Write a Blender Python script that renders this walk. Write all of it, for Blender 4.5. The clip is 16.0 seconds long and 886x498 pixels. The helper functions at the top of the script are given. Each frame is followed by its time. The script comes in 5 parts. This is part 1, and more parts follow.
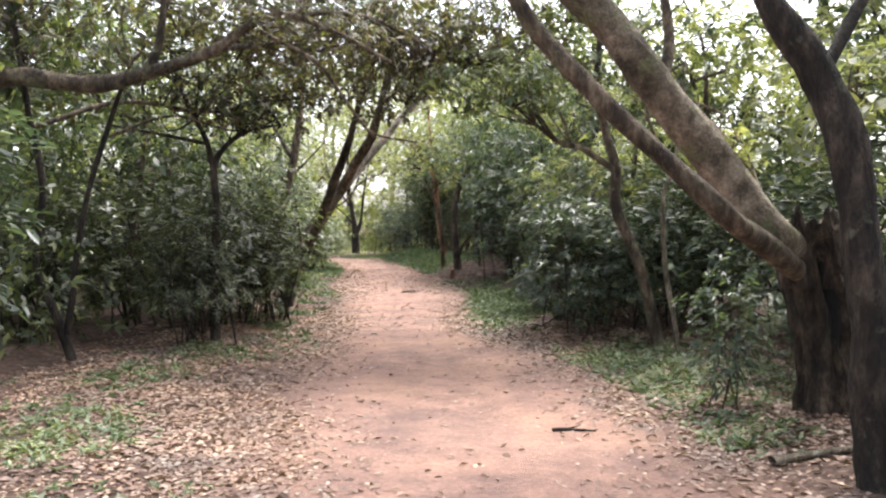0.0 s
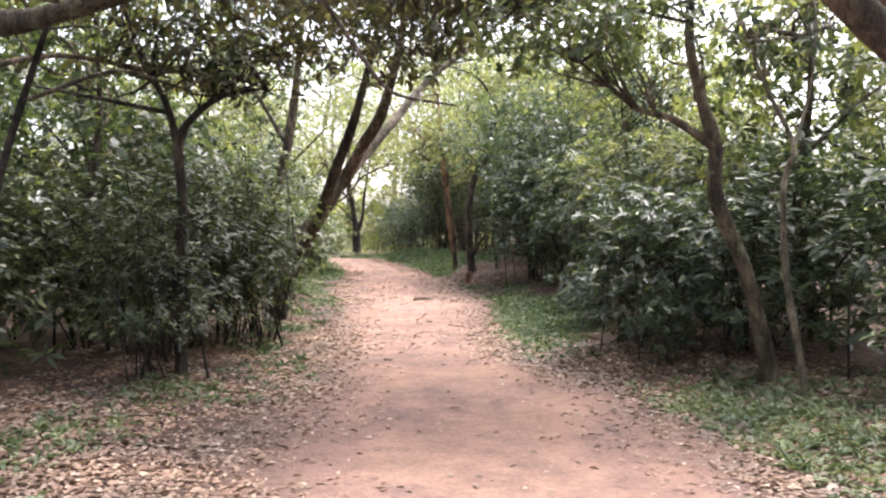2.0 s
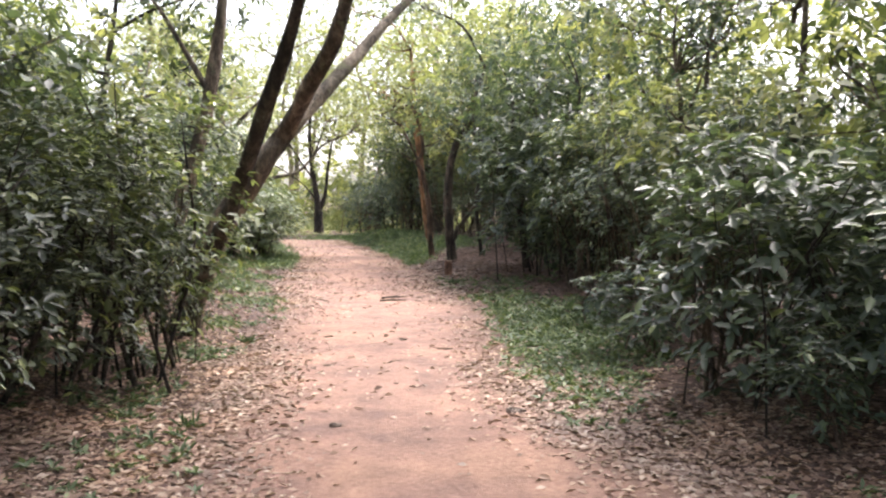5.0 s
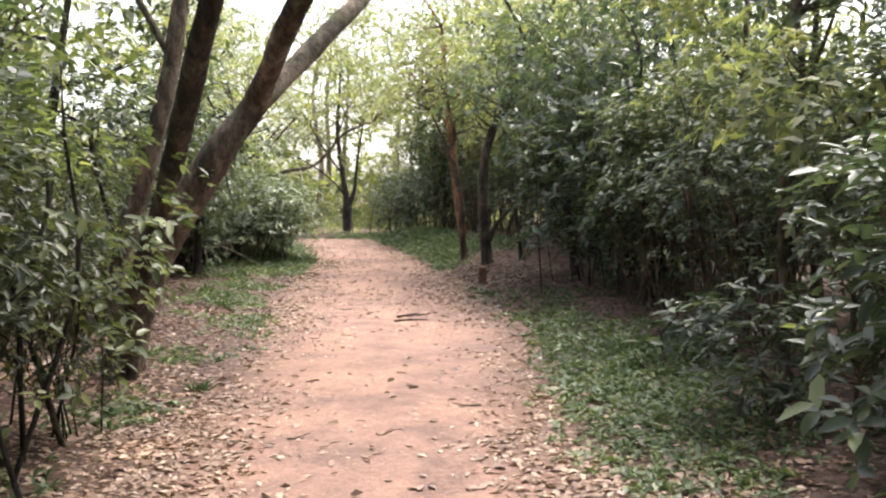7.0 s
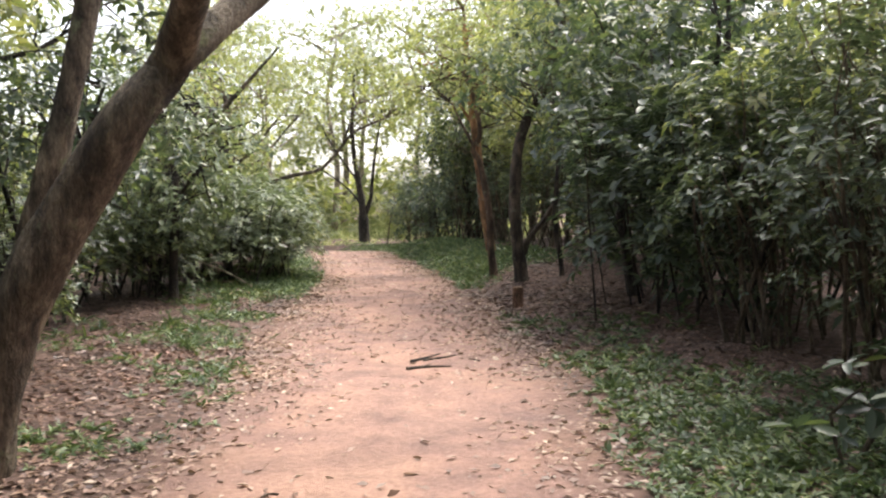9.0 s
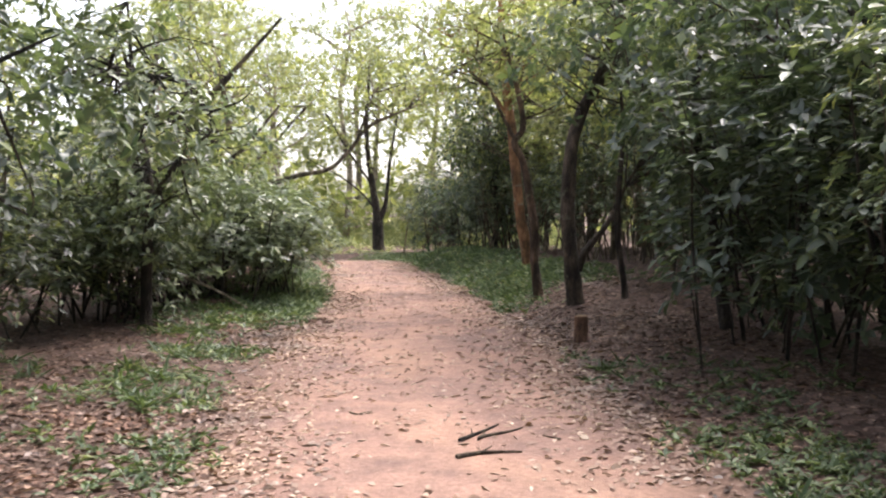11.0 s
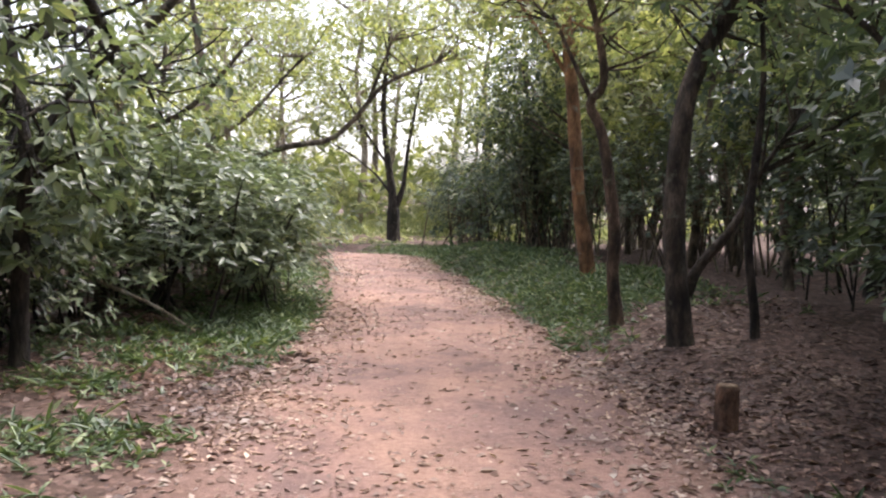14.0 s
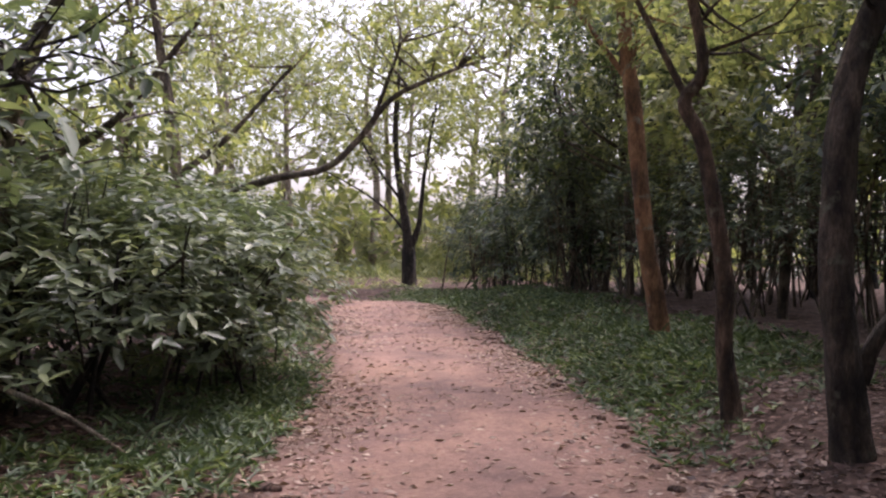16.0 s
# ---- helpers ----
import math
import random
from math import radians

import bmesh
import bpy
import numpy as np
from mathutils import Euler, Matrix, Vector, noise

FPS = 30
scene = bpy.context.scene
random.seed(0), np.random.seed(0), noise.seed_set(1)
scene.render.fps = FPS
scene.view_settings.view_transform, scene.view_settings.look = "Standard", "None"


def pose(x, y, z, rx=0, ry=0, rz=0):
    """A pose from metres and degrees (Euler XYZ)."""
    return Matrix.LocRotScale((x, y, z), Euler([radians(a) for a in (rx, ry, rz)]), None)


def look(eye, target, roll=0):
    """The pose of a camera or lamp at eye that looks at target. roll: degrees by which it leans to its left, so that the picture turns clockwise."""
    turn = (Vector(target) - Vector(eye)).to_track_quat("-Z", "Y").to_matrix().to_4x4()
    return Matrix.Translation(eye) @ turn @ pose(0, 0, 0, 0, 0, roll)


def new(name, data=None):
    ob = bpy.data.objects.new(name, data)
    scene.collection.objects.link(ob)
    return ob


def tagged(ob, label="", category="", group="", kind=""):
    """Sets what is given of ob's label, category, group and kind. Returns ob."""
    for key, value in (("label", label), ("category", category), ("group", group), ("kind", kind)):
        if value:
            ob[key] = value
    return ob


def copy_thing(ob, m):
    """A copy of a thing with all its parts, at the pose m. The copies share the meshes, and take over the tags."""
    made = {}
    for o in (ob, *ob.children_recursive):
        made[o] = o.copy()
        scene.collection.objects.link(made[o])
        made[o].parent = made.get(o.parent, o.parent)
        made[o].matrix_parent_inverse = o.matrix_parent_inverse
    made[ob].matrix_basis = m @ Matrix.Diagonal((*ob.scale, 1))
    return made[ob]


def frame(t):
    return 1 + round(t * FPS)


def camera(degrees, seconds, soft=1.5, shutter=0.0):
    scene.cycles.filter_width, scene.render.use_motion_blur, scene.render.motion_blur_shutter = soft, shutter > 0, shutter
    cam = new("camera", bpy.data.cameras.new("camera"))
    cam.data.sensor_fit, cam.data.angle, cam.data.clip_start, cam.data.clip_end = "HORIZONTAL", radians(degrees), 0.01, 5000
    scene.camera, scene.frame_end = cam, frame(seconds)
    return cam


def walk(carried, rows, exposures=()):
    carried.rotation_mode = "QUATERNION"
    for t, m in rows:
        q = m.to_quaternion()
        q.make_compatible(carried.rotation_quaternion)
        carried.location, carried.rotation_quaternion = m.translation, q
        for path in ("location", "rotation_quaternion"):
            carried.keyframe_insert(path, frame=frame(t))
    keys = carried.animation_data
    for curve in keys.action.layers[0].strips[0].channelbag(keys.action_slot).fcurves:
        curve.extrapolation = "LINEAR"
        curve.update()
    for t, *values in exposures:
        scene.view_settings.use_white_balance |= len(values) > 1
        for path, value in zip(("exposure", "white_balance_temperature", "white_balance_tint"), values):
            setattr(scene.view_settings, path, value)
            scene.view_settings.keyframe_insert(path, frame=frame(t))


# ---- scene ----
cam = camera(54.4, 16.0, 2.2)
METRES, EYE, TILT, LEAN, TURN = 21.4, 1.5, 0.0, 0.0, 0.0
ROWS = [
    (0.0, 0.0, 0.0, 0.0, -0.01, -1.88, 0.33),
    (0.5, -0.0047, 0.0341, 0.0001, -1.08, -1.76, 0.5),
    (1.0, -0.011, 0.064, 0.0, -1.84, -1.75, 0.48),
    (1.5, -0.0148, 0.0935, -0.0006, -0.91, -1.85, 0.49),
    (2.0, -0.0183, 0.127, -0.0015, -0.1, -2.01, 0.29),
    (2.5, -0.0192, 0.1549, -0.0029, -0.52, -2.62, 0.34),
    (3.0, -0.0226, 0.1873, -0.004, -0.86, -3.43, 0.04),
    (3.5, -0.0236, 0.2163, -0.0037, -1.65, -4.11, 0.08),
    (4.0, -0.026, 0.249, -0.0031, -2.49, -3.73, -0.01),
    (6.5, -0.0151, 0.4078, -0.0041, -0.25, -3.36, -0.25),
    (7.0, -0.0133, 0.4392, -0.0043, 0.48, -3.72, -0.01),
    (7.5, -0.0142, 0.4712, -0.0044, 0.31, -3.69, 0.16),
    (8.0, -0.0142, 0.5021, -0.0057, 1.06, -2.78, 1.01),
    (8.5, -0.016, 0.5357, -0.0064, 1.78, -3.08, 1.09),
    (9.0, -0.0164, 0.5667, -0.0066, 1.95, -3.18, 0.81),
    (9.5, -0.0207, 0.5977, -0.0066, 3.62, -2.51, -0.25),
    (12.0, -0.0429, 0.7474, -0.0076, 1.87, -2.95, 0.39),
    (12.5, -0.0444, 0.7775, -0.0075, 1.51, -2.79, -0.22),
    (13.0, -0.0479, 0.8094, -0.0081, 1.02, -3.32, -0.62),
    (13.5, -0.0517, 0.839, -0.0083, 2.36, -3.56, -0.59),
    (14.0, -0.0572, 0.8686, -0.008, 3.86, -3.66, -1.45),
    (14.5, -0.0623, 0.9002, -0.0081, 4.68, -3.79, -1.39),
    (15.0, -0.0676, 0.9317, -0.0071, 4.36, -3.49, -1.59),
    (15.5, -0.0696, 0.9601, -0.0065, 4.82, -2.54, 0.03),
    (16.0, -0.0724, 0.9934, -0.0062, 4.86, -1.27, -0.0),
]
walk(cam, [(t, pose(0, 0, EYE, TILT, LEAN, TURN) @ pose(METRES * x, METRES * y, METRES * z, 90 + pitch, roll, yaw)) for t, x, y, z, yaw, pitch, roll in ROWS],
     [(0.0, 1.95, 6350, 12), (2.5, 2.15, 6350, 16), (3.5, 2.17, 6350, 17), (7.0, 1.95, 6550, 12), (9.0, 1.82, 6550, 12), (12.0, 1.82, 6350, 17), (14.5, 1.75, 6250, 19), (16.0, 1.22, 6250, 29)])

# ---- light ----
world = bpy.data.worlds.new("overcast_sky")
scene.world = world
world.use_nodes = True
wn, wl = world.node_tree.nodes, world.node_tree.links
sky = wn.new("ShaderNodeTexSky")
sky.sky_type = "NISHITA"
sky.sun_disc = False
SUN_EL, SUN_AZ = radians(58), radians(35)
sky.sun_elevation, sky.sun_rotation = SUN_EL, SUN_AZ
sky.dust_density = 4.0
pale = wn.new("ShaderNodeHueSaturation")
pale.inputs["Saturation"].default_value = 0.42
wl.new(sky.outputs[0], pale.inputs["Color"])
wl.new(pale.outputs[0], wn["Background"].inputs["Color"])
wn["Background"].inputs["Strength"].default_value = 0.15

sun = new("sun", bpy.data.lights.new("sun", "SUN"))
sun.data.energy, sun.data.angle, sun.data.color = 1.5, radians(25), (1.0, 0.95, 0.88)
sun_way = Vector((math.sin(SUN_AZ) * math.cos(SUN_EL), math.cos(SUN_AZ) * math.cos(SUN_EL), math.sin(SUN_EL)))
sun.matrix_world = look(sun_way * 60, (0, 0, 0))


# ---- materials ----
def material(name):
    m = bpy.data.materials.new(name)
    m.use_nodes = True
    return m, m.node_tree.nodes, m.node_tree.links, m.node_tree.nodes["Principled BSDF"]


def node(nodes, kind, **settings):
    n = nodes.new(kind)
    for key, value in settings.items():
        n.inputs[key.replace("_", " ")].default_value = value
    return n


def ramp(nodes, links, source, stops):
    r = nodes.new("ShaderNodeValToRGB")
    while len(r.color_ramp.elements) < len(stops):
        r.color_ramp.elements.new(0.5)
    for e, (p, c) in zip(r.color_ramp.elements, stops):
        e.position, e.color = p, (*c, 1)
    links.new(source, r.inputs[0])
    return r.outputs[0]


def blend(nodes, links, factor, a, b, mode="MIX"):
    m = nodes.new("ShaderNodeMix")
    m.data_type, m.blend_type = "RGBA", mode
    for value, slot in ((factor, m.inputs[0]), (a, m.inputs[6]), (b, m.inputs[7])):
        if isinstance(value, (int, float)):
            slot.default_value = value
        elif isinstance(value, tuple):
            slot.default_value = (*value, 1)
        else:
            links.new(value, slot)
    return m.outputs[2]


def bump(nodes, links, height, strength, distance, bsdf):
    b = node(nodes, "ShaderNodeBump", Strength=strength, Distance=distance)
    links.new(height, b.inputs["Height"])
    links.new(b.outputs[0], bsdf.inputs["Normal"])


def leaf_material(name, stops, rough=0.38, through_light=0.3):
    """Leaves: a colour for each leaf, blotches inside it, gloss, and light coming through the blade."""
    m, n, l, bsdf = material(name)
    geo = n.new("ShaderNodeNewGeometry")
    colour = ramp(n, l, geo.outputs["Random Per Island"], stops)
    coords = n.new("ShaderNodeTexCoord")
    noise_tex = node(n, "ShaderNodeTexNoise", Scale=1.4, Detail=2.0)
    l.new(coords.outputs["Object"], noise_tex.inputs["Vector"])
    patch = ramp(n, l, noise_tex.outputs[0], [(0.3, (0.7, 0.75, 0.75)), (0.7, (1.2, 1.15, 1.0))])
    colour = blend(n, l, 1.0, colour, patch, "MULTIPLY")
    l.new(colour, bsdf.inputs["Base Color"])
    bsdf.inputs["Roughness"].default_value = rough
    bsdf.inputs["Specular IOR Level"].default_value = 0.5
    glow = n.new("ShaderNodeBsdfTranslucent")
    l.new(blend(n, l, 1.0, colour, (1.35, 1.4, 0.75), "MULTIPLY"), glow.inputs["Color"])
    mix = node(n, "ShaderNodeMixShader", Fac=through_light)
    l.new(bsdf.outputs[0], mix.inputs[1])
    l.new(glow.outputs[0], mix.inputs[2])
    l.new(mix.outputs[0], n["Material Output"].inputs["Surface"])
    return m


def bark_material(name, dark, mid, pale_tone, lichen, lichen_amount=0.5, scale=9.0, along=0.35):
    """Bark: streaks along the stem, lichen and moss blotches, rough relief."""
    m, n, l, bsdf = material(name)
    coords = n.new("ShaderNodeTexCoord")
    stretch = n.new("ShaderNodeMapping")
    stretch.inputs["Scale"].default_value = (1, 1, along)
    l.new(coords.outputs["Object"], stretch.inputs["Vector"])
    grain = node(n, "ShaderNodeTexNoise", Scale=scale, Detail=8.0, Roughness=0.65)
    l.new(stretch.outputs[0], grain.inputs["Vector"])
    fine = node(n, "ShaderNodeTexNoise", Scale=scale * 6, Detail=4.0, Roughness=0.7)
    l.new(stretch.outputs[0], fine.inputs["Vector"])
    spots = node(n, "ShaderNodeTexNoise", Scale=5.0, Detail=5.0, Roughness=0.6)
    l.new(coords.outputs["Object"], spots.inputs["Vector"])
    colour = ramp(n, l, grain.outputs[0], [(0.38, dark), (0.5, mid), (0.64, pale_tone)])
    broad = node(n, "ShaderNodeTexNoise", Scale=1.6, Detail=3.0)
    l.new(coords.outputs["Object"], broad.inputs["Vector"])
    colour = blend(n, l, 1.0, colour, ramp(n, l, broad.outputs[0], [(0.4, (0.55, 0.54, 0.48)), (0.6, (1.35, 1.3, 1.25))]), "MULTIPLY")
    mask = ramp(n, l, spots.outputs[0], [(0.66 - 0.14 * lichen_amount, (0, 0, 0)), (0.74 - 0.1 * lichen_amount, (1, 1, 1))])
    colour = blend(n, l, mask, colour, lichen)
    speck = ramp(n, l, fine.outputs[0], [(0.35, (0.6, 0.6, 0.6)), (0.65, (1.2, 1.2, 1.2))])
    colour = blend(n, l, 1.0, colour, speck, "MULTIPLY")
    l.new(colour, bsdf.inputs["Base Color"])
    bsdf.inputs["Roughness"].default_value = 0.88
    both = n.new("ShaderNodeMath")
    both.operation = "ADD"
    l.new(grain.outputs[0], both.inputs[0])
    l.new(fine.outputs[0], both.inputs[1])
    bump(n, l, both.outputs[0], 1.0, 0.05, bsdf)
    return m


def ground_material():
    """Trodden reddish earth on the trail, dark crumbly soil with rotting leaves beside it."""
    m, n, l, bsdf = material("earth")
    coords = n.new("ShaderNodeTexCoord")
    trail = n.new("ShaderNodeAttribute")
    trail.attribute_name = "trail"
    noises = []
    for s, d, r in ((0.8, 4.0, 0.55), (3.2, 6.0, 0.6), (24.0, 6.0, 0.7), (110.0, 3.0, 0.6)):
        t = node(n, "ShaderNodeTexNoise", Scale=s, Detail=d, Roughness=r)
        l.new(coords.outputs["Object"], t.inputs["Vector"])
        noises.append(t.outputs[0])
    wide, mid, small, tiny = noises
    dirt = ramp(n, l, wide, [(0.36, DIRT[0]), (0.5, DIRT[1]), (0.62, DIRT[2])])
    dirt = blend(n, l, 0.55, dirt, ramp(n, l, mid, [(0.35, DIRT[3]), (0.62, DIRT[4])]))
    dirt = blend(n, l, 1.0, dirt, ramp(n, l, small, [(0.3, (0.72, 0.7, 0.7)), (0.7, (1.22, 1.22, 1.22))]), "MULTIPLY")
    grit = ramp(n, l, tiny, [(0.62, (0, 0, 0)), (0.7, (1, 1, 1))])
    dirt = blend(n, l, grit, dirt, (0.5, 0.36, 0.28))
    soil = ramp(n, l, mid, [(0.3, (0.034, 0.024, 0.019)), (0.55, (0.085, 0.057, 0.045)), (0.72, (0.15, 0.104, 0.082))])
    soil = blend(n, l, 1.0, soil, ramp(n, l, small, [(0.32, (0.5, 0.5, 0.5)), (0.68, (1.5, 1.45, 1.4))]), "MULTIPLY")
    cells = node(n, "ShaderNodeTexVoronoi", Scale=22.0)
    l.new(coords.outputs["Object"], cells.inputs["Vector"])
    tone = n.new("ShaderNodeSeparateColor")
    l.new(cells.outputs["Color"], tone.inputs[0])
    flakes = ramp(n, l, tone.outputs[0], [(0.0, (0.04, 0.026, 0.02)), (0.5, (0.1, 0.064, 0.05)), (0.85, (0.2, 0.13, 0.105)), (1.0, (0.3, 0.22, 0.18))])
    soil = blend(n, l, 0.55, soil, flakes)
    edge = n.new("ShaderNodeMath")
    edge.operation = "MULTIPLY_ADD"
    l.new(mid, edge.inputs[0])
    edge.inputs[1].default_value = 0.9
    l.new(trail.outputs["Fac"], edge.inputs[2])
    mask = ramp(n, l, edge.outputs[0], [(0.0, (1, 1, 1)), (1.15 / 2, (1, 1, 1)), (1.75 / 2, (0, 0, 0))])
    half = n.new("ShaderNodeMath")
    half.operation = "MULTIPLY"
    l.new(edge.outputs[0], half.inputs[0])
    half.inputs[1].default_value = 0.5
    for link in list(l):
        if link.to_node.type == "VALTORGB" and link.from_node == edge:
            target = link.to_socket
            l.remove(link)
            l.new(half.outputs[0], target)
    l.new(blend(n, l, mask, soil, dirt), bsdf.inputs["Base Color"])
    bsdf.inputs["Roughness"].default_value = 0.95
    bsdf.inputs["Specular IOR Level"].default_value = 0.2
    both = n.new("ShaderNodeMath")
    both.operation = "ADD"
    l.new(small, both.inputs[0])
    l.new(tiny, both.inputs[1])
    bump(n, l, both.outputs[0], 0.6, 0.02, bsdf)
    return m


DIRT = [(0.195, 0.125, 0.105), (0.305, 0.183, 0.142), (0.405, 0.245, 0.17), (0.19, 0.127, 0.109), (0.37, 0.235, 0.184)]
EARTH = ground_material()
LEAF_DARK = leaf_material("dark_evergreen_leaf", [(0.0, (0.036, 0.054, 0.04)), (0.5, (0.068, 0.095, 0.07)), (0.85, (0.115, 0.15, 0.1)), (1.0, (0.2, 0.245, 0.12))], 0.38, 0.35)
LEAF_MID = leaf_material("green_leaf", [(0.0, (0.034, 0.046, 0.03)), (0.45, (0.067, 0.088, 0.05)), (0.85, (0.12, 0.15, 0.077)), (1.0, (0.26, 0.28, 0.12))], 0.44, 0.4)
LEAF_OLIVE = leaf_material("olive_green_leaf", [(0.0, (0.026, 0.036, 0.022)), (0.5, (0.05, 0.064, 0.036)), (0.85, (0.1, 0.12, 0.058)), (1.0, (0.24, 0.26, 0.11))], 0.38, 0.25)
LEAF_BRIGHT = leaf_material("bright_green_leaf", [(0.0, (0.065, 0.088, 0.045)), (0.5, (0.125, 0.158, 0.08)), (0.9, (0.21, 0.245, 0.12)), (1.0, (0.34, 0.35, 0.16))], 0.34, 0.36)
LEAF_SAGE = leaf_material("sage_green_leaf", [(0.0, (0.08, 0.106, 0.07)), (0.5, (0.145, 0.182, 0.115)), (0.9, (0.225, 0.265, 0.165)), (1.0, (0.32, 0.35, 0.19))], 0.36, 0.3)
LEAF_DUSK = leaf_material("dusky_green_leaf", [(0.0, (0.05, 0.07, 0.052)), (0.5, (0.095, 0.125, 0.09)), (0.88, (0.16, 0.195, 0.13)), (1.0, (0.27, 0.3, 0.17))], 0.36, 0.3)
# Pale tones: the glare of backlit leaves and the clearing is in the colour.
LEAF_LIGHT = leaf_material("lit_yellow_green_leaf", [(0.0, (0.12, 0.14, 0.07)), (0.5, (0.22, 0.24, 0.125)), (1.0, (0.37, 0.37, 0.21))], 0.45, 0.5)
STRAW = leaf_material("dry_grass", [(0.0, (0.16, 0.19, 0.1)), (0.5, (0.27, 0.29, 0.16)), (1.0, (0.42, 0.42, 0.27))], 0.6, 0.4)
LEAF_RUST = leaf_material("rusty_leaf", [(0.0, (0.04, 0.036, 0.025)), (0.5, (0.085, 0.072, 0.048)), (0.75, (0.09, 0.105, 0.04)), (1.0, (0.2, 0.17, 0.11))], 0.45, 0.42)
HERB = leaf_material("herb_leaf", [(0.0, (0.05, 0.08, 0.04)), (0.5, (0.09, 0.135, 0.064)), (0.85, (0.15, 0.2, 0.096)), (1.0, (0.26, 0.3, 0.16))], 0.5, 0.25)
HERB_PALE = leaf_material("pale_herb_leaf", [(0.0, (0.085, 0.118, 0.066)), (0.5, (0.15, 0.195, 0.11)), (0.85, (0.225, 0.275, 0.16)), (1.0, (0.32, 0.36, 0.22))], 0.5, 0.25)
DRY_LEAF = leaf_material("dry_leaf", [(0.0, (0.19, 0.118, 0.095)), (0.35, (0.27, 0.17, 0.135)), (0.75, (0.36, 0.24, 0.19)), (1.0, (0.54, 0.43, 0.365))], 0.65, 0.08)
RUST_LITTER = leaf_material("dark_rust_leaf", [(0.0, (0.05, 0.026, 0.02)), (0.4, (0.105, 0.053, 0.039)), (0.8, (0.19, 0.105, 0.08)), (1.0, (0.36, 0.25, 0.2))], 0.5, 0.06)
BARK_BROWN = bark_material("brown_bark", (0.045, 0.034, 0.024), (0.125, 0.096, 0.068), (0.26, 0.208, 0.15), (0.2, 0.2, 0.11), 0.55)
BARK_DARK = bark_material("dark_bark", (0.01, 0.008, 0.006), (0.034, 0.026, 0.02), (0.095, 0.076, 0.06), (0.12, 0.12, 0.085), 0.35)
BARK_MOSSY = bark_material("mossy_grey_bark", (0.11, 0.09, 0.068), (0.25, 0.205, 0.155), (0.38, 0.32, 0.25), (0.2, 0.2, 0.1), 0.75, 7.0, 0.9)
BARK_RAGGED = bark_material("ragged_wood", (0.02, 0.014, 0.01), (0.07, 0.05, 0.036), (0.17, 0.125, 0.09), (0.12, 0.12, 0.07), 0.3, 16.0)
BARK_UMBER = bark_material("umber_bark", (0.018, 0.014, 0.01), (0.06, 0.046, 0.034), (0.14, 0.108, 0.08), (0.15, 0.15, 0.1), 0.4)
BARK_RUSSET = bark_material("russet_bark", (0.035, 0.023, 0.015), (0.1, 0.064, 0.042), (0.2, 0.135, 0.09), (0.2, 0.19, 0.12), 0.4)
BARK_PALE = bark_material("pale_bark", (0.13, 0.105, 0.08), (0.3, 0.25, 0.19), (0.48, 0.42, 0.33), (0.45, 0.43, 0.35), 0.6)
BARK_ORANGE = bark_material("orange_bark", (0.14, 0.07, 0.035), (0.26, 0.135, 0.065), (0.36, 0.2, 0.1), (0.3, 0.28, 0.2), 0.35)
POST_WOOD = bark_material("weathered_wood", (0.11, 0.06, 0.04), (0.25, 0.135, 0.085), (0.36, 0.21, 0.14), (0.2, 0.19, 0.12), 0.2, 14.0)
CUT_WOOD = bark_material("cut_wood", (0.3, 0.19, 0.12), (0.46, 0.32, 0.21), (0.58, 0.44, 0.3), (0.25, 0.2, 0.14), 0.2, 18.0)
HOLLOW_SHADE = bark_material("hollow_shade", (0.004, 0.003, 0.003), (0.009, 0.007, 0.006), (0.018, 0.013, 0.01), (0.012, 0.012, 0.009), 0.1)
CLOD = bark_material("earth_clod", (0.07, 0.04, 0.03), (0.17, 0.1, 0.075), (0.29, 0.18, 0.135), (0.2, 0.13, 0.1), 0.3, 24.0)
STONE = bark_material("stone", (0.16, 0.12, 0.1), (0.27, 0.21, 0.18), (0.38, 0.31, 0.27), (0.4, 0.36, 0.32), 0.3, 20.0)


# ---- shaping helpers ----
def mesh_of(name, verts, quads, mat, smooth=True):
    me = bpy.data.meshes.new(name)
    verts, quads = np.asarray(verts, float), np.asarray(quads, np.int32)
    me.vertices.add(len(verts))
    me.vertices.foreach_set("co", verts.ravel())
    me.loops.add(quads.size)
    me.loops.foreach_set("vertex_index", quads.ravel())
    me.polygons.add(len(quads))
    me.polygons.foreach_set("loop_start", np.arange(0, quads.size, 4, dtype=np.int32))
    me.polygons.foreach_set("use_smooth", np.full(len(quads), smooth))
    me.update(calc_edges=True)
    me.materials.append(mat)
    return me


def part(name, me, parent, label=""):
    ob = new(name, me)
    ob.parent = parent
    if label:
        tagged(ob, label)
    return ob


def spline(pts, step):
    """A smooth line through the points, resampled; the last column is carried along (radius)."""
    p = np.asarray(pts, float)
    ext = np.vstack([2 * p[0] - p[1], p, 2 * p[-1] - p[-2]])
    out = []
    for i in range(len(p) - 1):
        a, b, c, d = ext[i:i + 4]
        k = max(2, int(np.linalg.norm((c - b)[:3]) / step))
        t = np.linspace(0, 1, k, endpoint=False)[:, None]
        out.append(0.5 * (2 * b + (c - a) * t + (2 * a - 5 * b + 4 * c - d) * t ** 2 + (3 * b - a - 3 * c + d) * t ** 3))
    out.append(p[-1:])
    return np.vstack(out)


